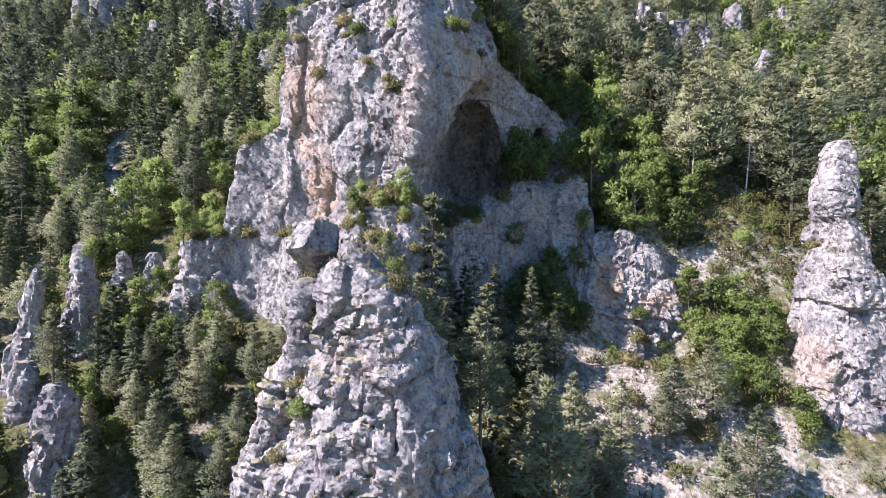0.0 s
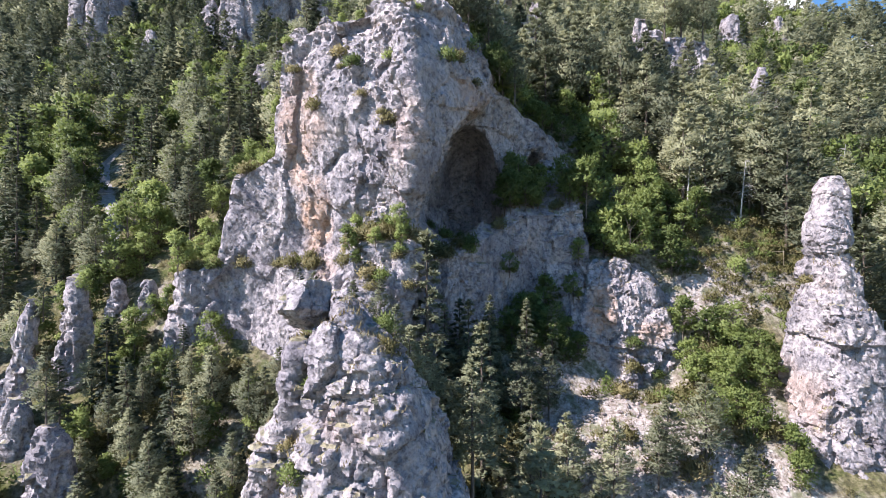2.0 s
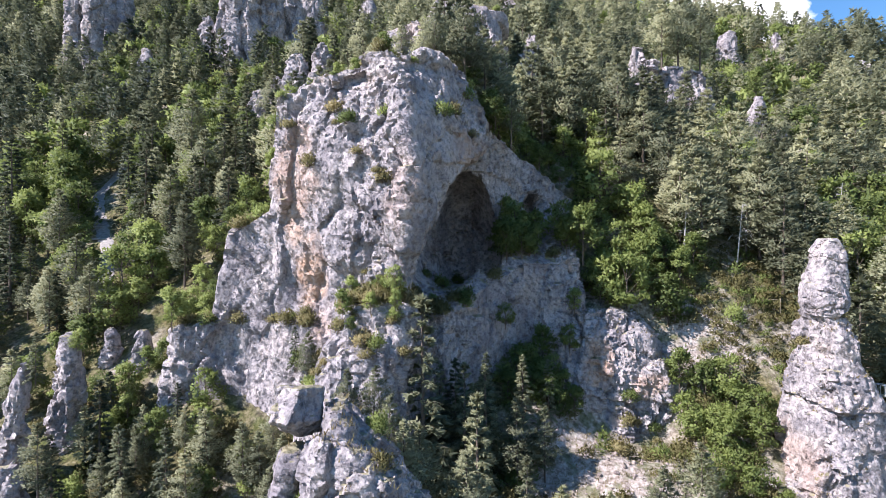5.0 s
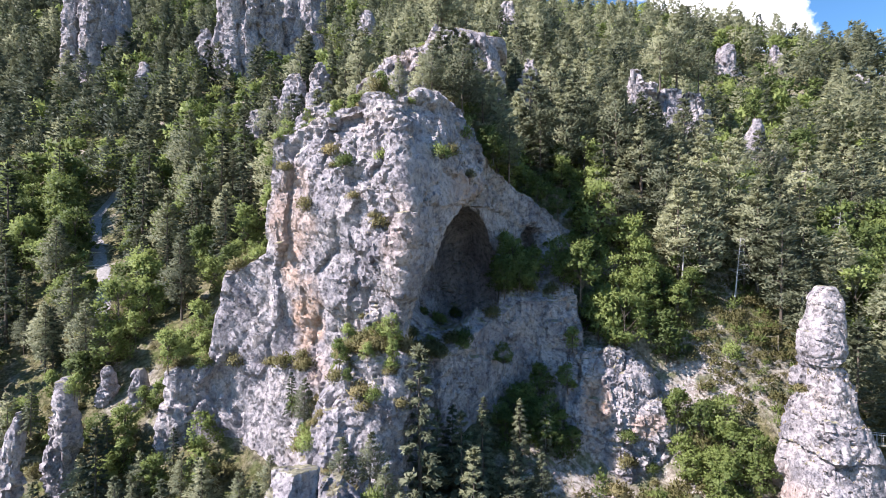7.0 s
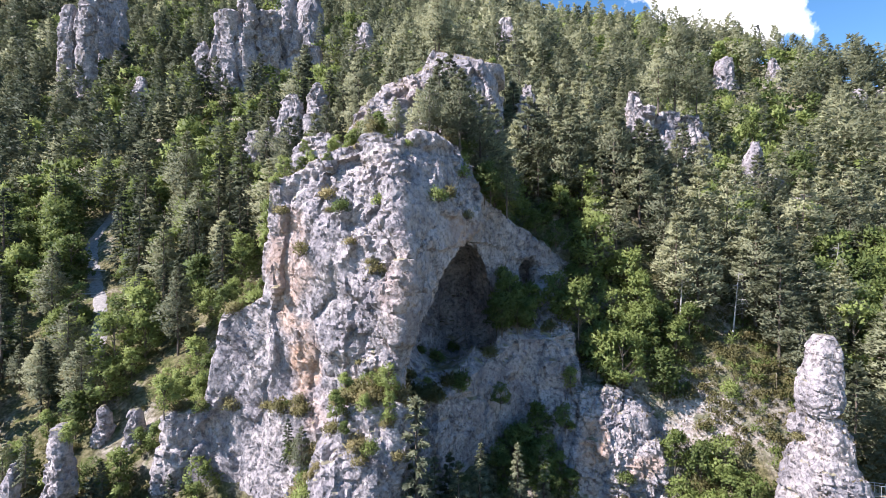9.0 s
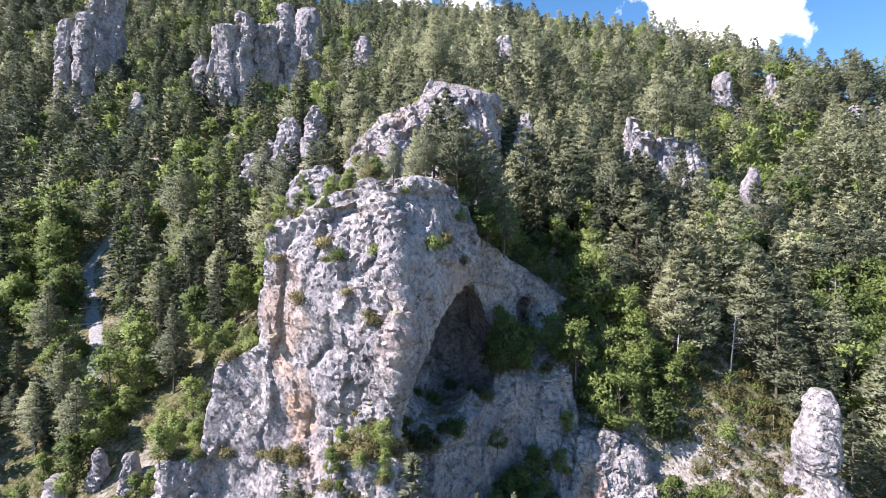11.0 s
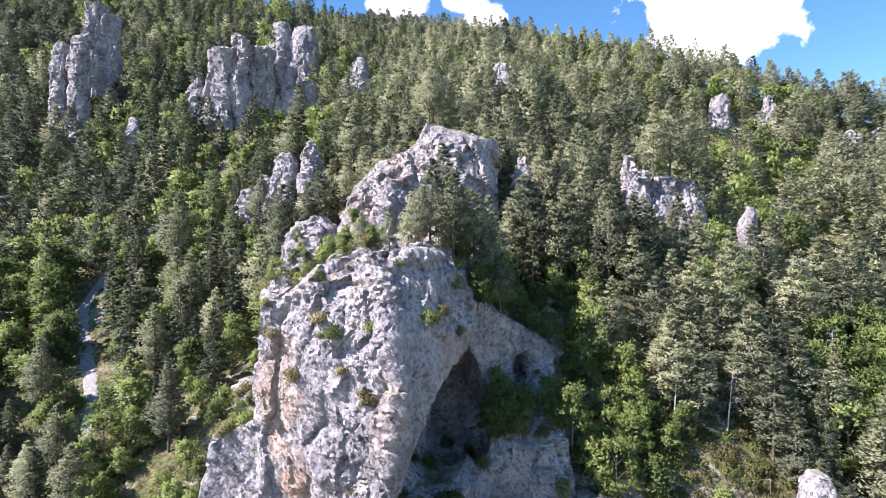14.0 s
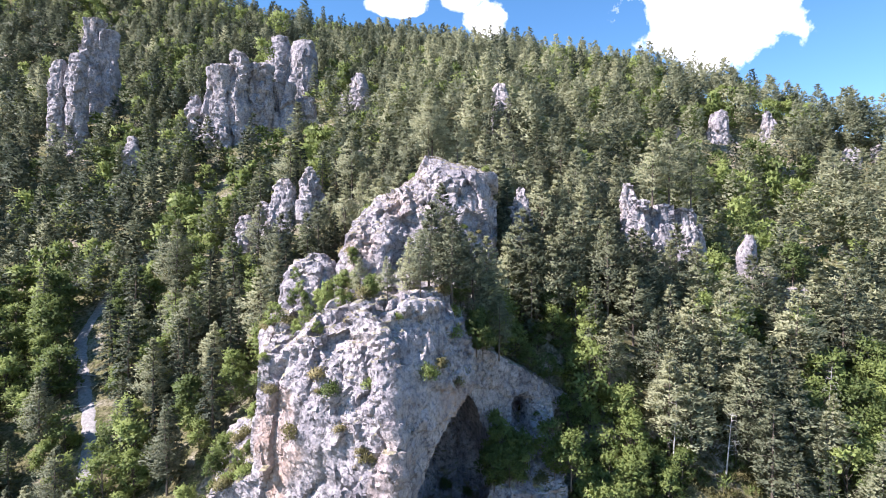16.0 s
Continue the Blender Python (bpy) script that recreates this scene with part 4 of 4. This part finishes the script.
def woods(name, forms, spots, mat, label):
    verts, faces, normals, tones, n = [], [], [], [], 0
    for k, (x, y, z, turn, size) in enumerate(spots):
        v, f, nn = forms[k % len(forms)]
        c, s = math.cos(turn), math.sin(turn)
        spin = np.array([[c, s, 0], [-s, c, 0], [0, 0, 1]])
        verts.append(v @ spin * (size, size, size * (0.9 + 0.2 * ((k * 7) % 10) / 10)) + (x, y, z)), faces.append(f + n), normals.append(nn @ spin)
        tones.append(np.full(len(v), turn * 5.3 % 1, np.float32))
        n += len(v)
    me = leaf_mesh(name, np.concatenate(verts), np.concatenate(faces), np.concatenate(normals), mat)
    me.attributes.new("tone", "FLOAT", "POINT").data.foreach_set("value", np.concatenate(tones))
    tagged(new(name, me), label, "woods", kind="stuff")


woods("far_pine_woods", FAR_FORMS["conifer"], far_spots["conifer"], NEEDLE, "dense dark pine forest covering the upper slope")
# same mixed conifer forms as the pine woods; darker needles stand for shade
woods("far_fir_woods", FAR_FORMS["conifer"], far_spots["dark"], FIR, "dense conifer forest on the upper slope, needles darkened to stand for shade")
woods("far_broadleaf_woods", FAR_FORMS["leafy"], far_spots["leafy"], LEAF, "bright green broad-leaved trees scattered through the forest")

# single trees below and on the cliff: nursery, kind, x, y, height
for nursery, kind, x, y, high in ((SPRUCES, 1, 3.2, 53, 13.5), (PINES, 1, 7.9, 40, 14.5), (SPRUCES, 0, 4.1, 47.4, 15.5), (SPRUCES, 1, 8.2, 46.5, 11), (PINES, 3, 2.6, 37, 9), (PINES, 3, 8.6, 54, 9.5), (SPRUCES, 0, 5.6, 55, 12), (PINES, 1, 11.6, 55, 8)):
    nursery.put(kind, x, y, stand(x, y)[0] - 0.3, x, high / 14)
for kind, x, y, z, high in ((0, -2.9, 37.5, 33.6, 6.0), (2, -1.6, 35.8, 31.8, 6.5), (1, -6.0, 38.5, 36.6, 4.6), (3, -4.2, 39.5, 36.4, 4.8), (1, -0.8, 39, 30, 7)):
    PINES.put(kind, x, y, z, high, high / 14)
SPRUCES.put(0, -0.9, 51.9, stand(-0.9, 51.9)[0] - 0.3, 0.5, (45.6 - stand(-0.9, 51.9)[0]) / 14)
for kind, x, y, high in ((1, 2.4, 56, 11), (0, 5.6, 58, 9), (1, 10, 59.5, 8), (0, 0.6, 56.5, 9.5), (1, 13.2, 61, 7)):
    SPRUCES.put(kind, x, y, stand(x, y)[0] - 0.3, x * 5, high / 14)
# pines and brushwood on the cliff top
for kind, x, y, high in ((0, -8.0, 71, 5.5), (1, -1.5, 71, 9), (2, 1.0, 73.5, 13.5), (3, 4.0, 71, 12), (0, 7.2, 76, 14.5), (1, 9.5, 80, 15), (3, 3, 80, 14), (1, 12.5, 84, 15.5), (0, 0, 67.5, 7.5), (2, -4, 66.5, 5.5), (1, 17, 95, 9), (3, 20.5, 96, 9)):
    PINES.put(kind, x, y, stand(x, y)[0] - 0.4, x * 3, high / 14)


def thicket(nursery, amount, x0, x1, y0, y1, low, high, full):
    """A few plants spread over a plot, well apart."""
    put = []
    for k in range(amount):
        tries = [(rng.uniform(x0, x1), rng.uniform(y0, y1)) for _ in range(8)]
        best = max(tries, key=lambda q: min([math.dist(q, o) for o in put] or [0]))
        put.append(best)
        nursery.put(k, best[0], best[1], stand(*best)[0] - 0.25, rng.uniform(0, 6.28), rng.uniform(low, high) / full)


for amount, x0, x1, y0, y1, low, high in ((10, 17, 31, 67.5, 72.5, 5.5, 8), (7, 8, 18, 64.5, 70, 3, 4.8), (11, 28.5, 36, 55, 66, 4.2, 6), (5, 28, 34, 47, 54, 3.8, 4.6), (12, 10, 27, 78.5, 87, 4, 6.5),
                                          (13, -35, -24, 56, 73, 3.5, 5), (4, 10, 19, 33, 37.5, 4, 6), (12, -21, -9, 72, 84, 2.2, 4), (6, 24, 36, 71, 75, 5, 7), (13, 8.4, 17.6, 61.5, 65, 3.2, 5.2), (12, -17, -5, 63, 72, 1.6, 3.2), (7, 5, 11, 69, 76, 3.5, 6), (5, -22.5, -18.6, 62.5, 68, 1.8, 3.2), (7, -9, -2.5, 50, 54.5, 1.6, 3.4), (9, 7.8, 14, 68.5, 73, 3.5, 6), (9, -30, -24.5, 61.5, 69, 1.8, 3.6), (8, -14, -7, 71, 80, 1.6, 3.2)):
    thicket(LEAFY, amount, x0, x1, y0, y1, low, high, 9)
for amount, x0, x1, y0, y1, low, high in ((6, 9, 20, 36, 47, 6.5, 9), (4, 20, 26, 39, 50, 6.5, 9), (6, 1, 12, 74, 81, 8, 11), (4, 14, 25, 89.5, 93.5, 14.5, 15.5)):
    thicket(PINES, amount, x0, x1, y0, y1, low, high, 14)
thicket(PINES, 26, -38, -13, 38, 57, 4, 7.5, 14)
thicket(FIRS, 12, -40, -14, 44, 60, 4.5, 8, 14)
thicket(LEAFY, 14, -38, -14, 36, 58, 2, 4, 9)

# ledges of the near crags: level faces of the rock
def ledges(level):
    found = []
    for k in NEAR_ROCKS:
        verts, faces = TOPS[k]
        q = verts[faces]
        n = unit(np.cross(q[:, 2] - q[:, 0], q[:, 3] - q[:, 1]))
        c = q.mean(1)
        found.append(c[(n[:, 2] > level) & (c[:, 1] < 100)])
    return found


NEAR_ROCKS = (1, 2, 3, 5, 13)
for spots, amount in zip(ledges(0.62), (170, 20, 30, 14, 44)):
    side = spots[(spots[:, 2] < 66) & (spots[:, 1] < 63)]
    chosen = [spots[rng.choice(len(spots), amount // 3, replace=False)]] + ([side[rng.choice(len(side), amount - amount // 3, replace=False)]] if len(side) > amount else [])
    for p in np.concatenate(chosen):
        turn = rng.uniform(0, 6.28)
        BUSHES.put(int(turn * 9), p[0], p[1], p[2] - 0.08, turn, rng.uniform(0.5, 1.3))
count = 0
for _ in range(60000):
    x, y = rng.uniform(-45, 50), rng.uniform(26, 76)
    z, rough, rocky = stand(x, y)
    turn, size = rng.uniform(0, 6.28), rng.uniform(0.6, 1.6)
    if rocky or rng.random() > (0.05 if 13 < x < 23 and 46 < y < 62 else 0.16) or x < -26 and y > 70:
        continue
    BUSHES.put(int(turn * 9), x, y, z, turn, size)
    count += 1
    if count >= 120:
        break
for n in (PINES, FIRS, SPRUCES, LEAFY, BUSHES):
    n.grow()


# dry grass: tufts of blades on ledges and open ground
def grass():
    r = np.random.default_rng(9)
    spots = []
    for c in ledges(0.6):
        spots += [tuple(p) for p in c[r.choice(len(c), min(len(c), 700), replace=False)]]
    while len(spots) < 10500:
        x, y = r.uniform(-48, 52), r.uniform(26, 80)
        z, rough, rocky = stand(x, y)
        if not rocky:
            spots.append((x, y, z))
    p = np.repeat(np.array(spots), 7, 0)
    p[:, :2] += r.normal(0, 0.16, (len(p), 2))
    way = r.normal(0, 0.45, p.shape) + (0, 0, 1)
    way = unit(way)
    side = unit(np.cross(way, r.normal(0, 1, p.shape)))
    v, f, n = blades(p - (0, 0, 0.1), way, side, r.uniform(0.2, 0.55, len(p)), r.uniform(0.05, 0.11, len(p)), np.tile((0.0, 0.0, 1.0), (len(p), 1)))
    tagged(new("dry_grass", leaf_mesh("dry_grass", v, f, n, DRY)), "tufts of dry yellow-green grass on ledges and slopes", "grass", kind="stuff")


grass()


def scrub():
    """Low scrub over the open slopes, joined."""
    r = np.random.default_rng(15)
    forms = [bush_shape(0.8, 70 + k, 130, 0.26)[2] for k in range(4)]
    for name, mat, share, label in (("olive_scrub", BUSH, 560, "low olive and rust-coloured scrub over the stony slope"), ("green_scrub", LEAF, 260, "low bright green scrub filling gaps between trees")):
        verts, faces, normals, n, made = [], [], [], 0, 0
        while made < share:
            x, y = (r.uniform(22, 47), r.uniform(54, 77)) if made % 3 == 0 else (r.uniform(-48, 56), r.uniform(36, 84))
            z, rough, rocky = stand(x, y)
            bare = 12 < x < 24 and 45 < y < 61
            if rocky or bare and r.random() < 0.8 or -27 < x < 22 and y > 64:
                continue
            v, f, nn = forms[made % 4]
            size = r.uniform(0.5, 1.5)
            a = r.uniform(0, 6.28)
            spin = np.array([[math.cos(a), math.sin(a), 0], [-math.sin(a), math.cos(a), 0], [0, 0, 1]])
            verts.append(v @ spin * size + (x, y, z)), faces.append(f + n), normals.append(nn @ spin)
            n += len(v)
            made += 1
        tagged(new(name, leaf_mesh(name, np.concatenate(verts), np.concatenate(faces), np.concatenate(normals), mat)), label, "scrub", kind="stuff")


scrub()


# ---- dead trees, track, posts, stones ----
def dead_tree(x, y, h, seed, lean):
    """Bare bleached trunk with drooping broken boughs."""
    r = np.random.default_rng(seed)
    z = stand(x, y)[0]
    root = tagged(new("dead_tree"), "bleached dead conifer with bare drooping boughs", "tree", "dead trees")
    root.location = (x, y, z - 0.1)
    top = np.array([lean * h, 0.1, h])
    v, f = rods([((0, 0, -0.5), top * 0.5, 0.14, 0.09), (top * 0.5, top, 0.09, 0.025)], 6)
    part("trunk", raw_mesh("trunk", v, f, DEADWOOD, True), root)
    for k in range(26):
        u = r.uniform(0.35, 0.98)
        az, reach = r.uniform(0, 6.28), (1.25 - u) * h * r.uniform(0.1, 0.26) + 0.25
        a = top * u
        out = np.array([math.cos(az), math.sin(az), 0.25])
        b = a + out * reach * 0.6
        c = b + np.array([math.cos(az) * 0.35, math.sin(az) * 0.35, -0.6]) * reach * 0.7
        v, f = rods([(a, b, 0.03, 0.02), (b, c, 0.02, 0.008)], 4)
        part("bough", raw_mesh("bough", v, f, DEADWOOD, True), root)


for k, (x, y, h, lean) in enumerate(((35.0, 74.5, 10.5, 0.06), (42.5, 74.5, 9.5, 0.1), (64, 84, 11, 0.08), (49.5, 71.5, 8, 0.12), (12.3, 84.5, 12, 0.03))):
    dead_tree(x, y, h, 60 + k, lean)


def track():
    """Gravel track through the wood, laid over the ground."""
    n = 60
    y = np.linspace(78, 124, n)
    x = -0.625 * y + 0.9 * np.sin(y * 0.16) + np.where(y > 110, (y - 110) * 0.35, 0)
    across = np.linspace(-1.1, 1.1, 9)
    gx, gy = (x[:, None] + across[None]).ravel(), np.repeat(y, 9) + np.tile(across * 0.4, n)
    z = ground_height(gx, gy) + 0.10 - 0.16 * (np.tile(across, n) / 1.1) ** 4 + np.random.default_rng(3).uniform(-0.07, 0.07, len(gx))
    i = (np.arange(n - 1)[:, None] * 9 + np.arange(8)[None]).ravel()
    f = np.stack([i, i + 1, i + 10, i + 9], 1)
    tagged(new("track", raw_mesh("track", np.stack([gx, gy, z], 1), f, GRAVEL, True)), "grey gravel track climbing through the wood", "track", kind="structure")


track()


def log(x, y, turn, length):
    v, f = rods([((-length / 2, 0, 0.13), (0, 0.05, 0.16), 0.14, 0.12), ((0, 0.05, 0.16), (length / 2, 0, 0.13), 0.12, 0.08)], 7)
    ob = tagged(new("fallen_log", raw_mesh("fallen_log", v, f, DEADWOOD, True)), "pale fallen log lying across the gravel track", "log", "fallen logs")
    ob.matrix_basis = Matrix.Translation((x, y, float(ground_height(np.array([x]), np.array([y]))[0]) + 0.1)) @ Euler((0, 0, turn)).to_matrix().to_4x4()


log(-62.2, 99, 0.3, 4.6), log(-63.5, 102, -0.25, 4.0), log(-59.5, 95, 0.5, 3.6)


def post_and_rail(x, y):
    z = stand(x, y)[0]
    root = tagged(new("post_and_rail"), "weathered wooden post with a thin rail on the slope", "fence")
    root.location = (x, y, z)
    for a, b, r, name in (((0, 0, -0.4), (0, 0, 2.1), 0.07, "post"), ((-2.2, 0.1, -0.3), (-2.2, 0.1, 1.9), 0.06, "post"), ((-2.4, 0.05, 1.85), (0.15, 0.05, 2.0), 0.035, "rail")):
        v, f = rods([(a, b, r, r * 0.9)], 6)
        part(name, raw_mesh(name, v, f, TIMBER, True), root)


post_and_rail(45.2, 69)


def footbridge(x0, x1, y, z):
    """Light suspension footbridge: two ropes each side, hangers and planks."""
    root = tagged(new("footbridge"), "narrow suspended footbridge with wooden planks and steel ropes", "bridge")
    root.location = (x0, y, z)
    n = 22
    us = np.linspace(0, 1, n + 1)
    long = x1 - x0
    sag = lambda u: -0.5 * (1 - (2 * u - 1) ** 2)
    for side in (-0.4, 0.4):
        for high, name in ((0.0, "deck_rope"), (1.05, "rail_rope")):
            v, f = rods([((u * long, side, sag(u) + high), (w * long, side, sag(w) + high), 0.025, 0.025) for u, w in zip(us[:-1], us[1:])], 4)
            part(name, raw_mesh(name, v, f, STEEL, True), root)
        for u in us:
            v, f = rods([((u * long, side, sag(u)), (u * long, side, sag(u) + 1.05), 0.02, 0.02)], 4)
            part("hanger", raw_mesh("hanger", v, f, STEEL, True), root)
    bm = bmesh.new()
    bmesh.ops.create_cube(bm, size=1.0, matrix=Matrix.Diagonal((0.24, 0.86, 0.05, 1)))
    plank = bpy.data.meshes.new("plank")
    bm.to_mesh(plank)
    bm.free()
    plank.materials.append(TIMBER)
    for u in np.linspace(0.01, 0.99, 32):
        part("plank", plank, root).location = (u * long, 0, sag(u) + 0.05)


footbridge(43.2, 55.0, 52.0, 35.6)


def stones():
    """Loose stones on the scree and under the cliffs."""
    r = np.random.default_rng(12)
    phi = (1 + 5 ** 0.5) / 2
    ico = np.array([(-1, phi, 0), (1, phi, 0), (-1, -phi, 0), (1, -phi, 0), (0, -1, phi), (0, 1, phi), (0, -1, -phi), (0, 1, -phi), (phi, 0, -1), (phi, 0, 1), (-phi, 0, -1), (-phi, 0, 1)]) / 1.9
    tri = np.array([(0, 11, 5), (0, 5, 1), (0, 1, 7), (0, 7, 10), (0, 10, 11), (1, 5, 9), (5, 11, 4), (11, 10, 2), (10, 7, 6), (7, 1, 8), (3, 9, 4), (3, 4, 2), (3, 2, 6), (3, 6, 8), (3, 8, 9), (4, 9, 5), (2, 4, 11), (6, 2, 10), (8, 6, 7), (9, 8, 1)])
    verts, faces, n = [], [], 0
    while n < 1800:
        x, y = (r.normal(20, 7), r.normal(52, 7)) if r.random() < 0.6 else (r.uniform(-40, 46), r.uniform(36, 70))
        z, rough, rocky = stand(x, y)
        if rocky or y > 72:
            continue
        size = 0.05 + 0.32 * r.random() ** 5
        verts.append(ico * r.uniform(0.6, 1.2, (12, 3)) * size * r.uniform(0.6, 1.3, 3) + (x, y, z + size * 0.2))
        faces.append(tri + 12 * n)
        n += 1
    me = raw_mesh("loose_stones", np.concatenate(verts), np.concatenate(faces), ROCK)
    me.attributes.new("ochre", "FLOAT", "POINT").data.foreach_set("value", np.full(n * 12, 0.25, np.float32))
    tagged(new("loose_stones", me), "pale loose stones scattered over the scree", "stones", kind="stuff")


stones()
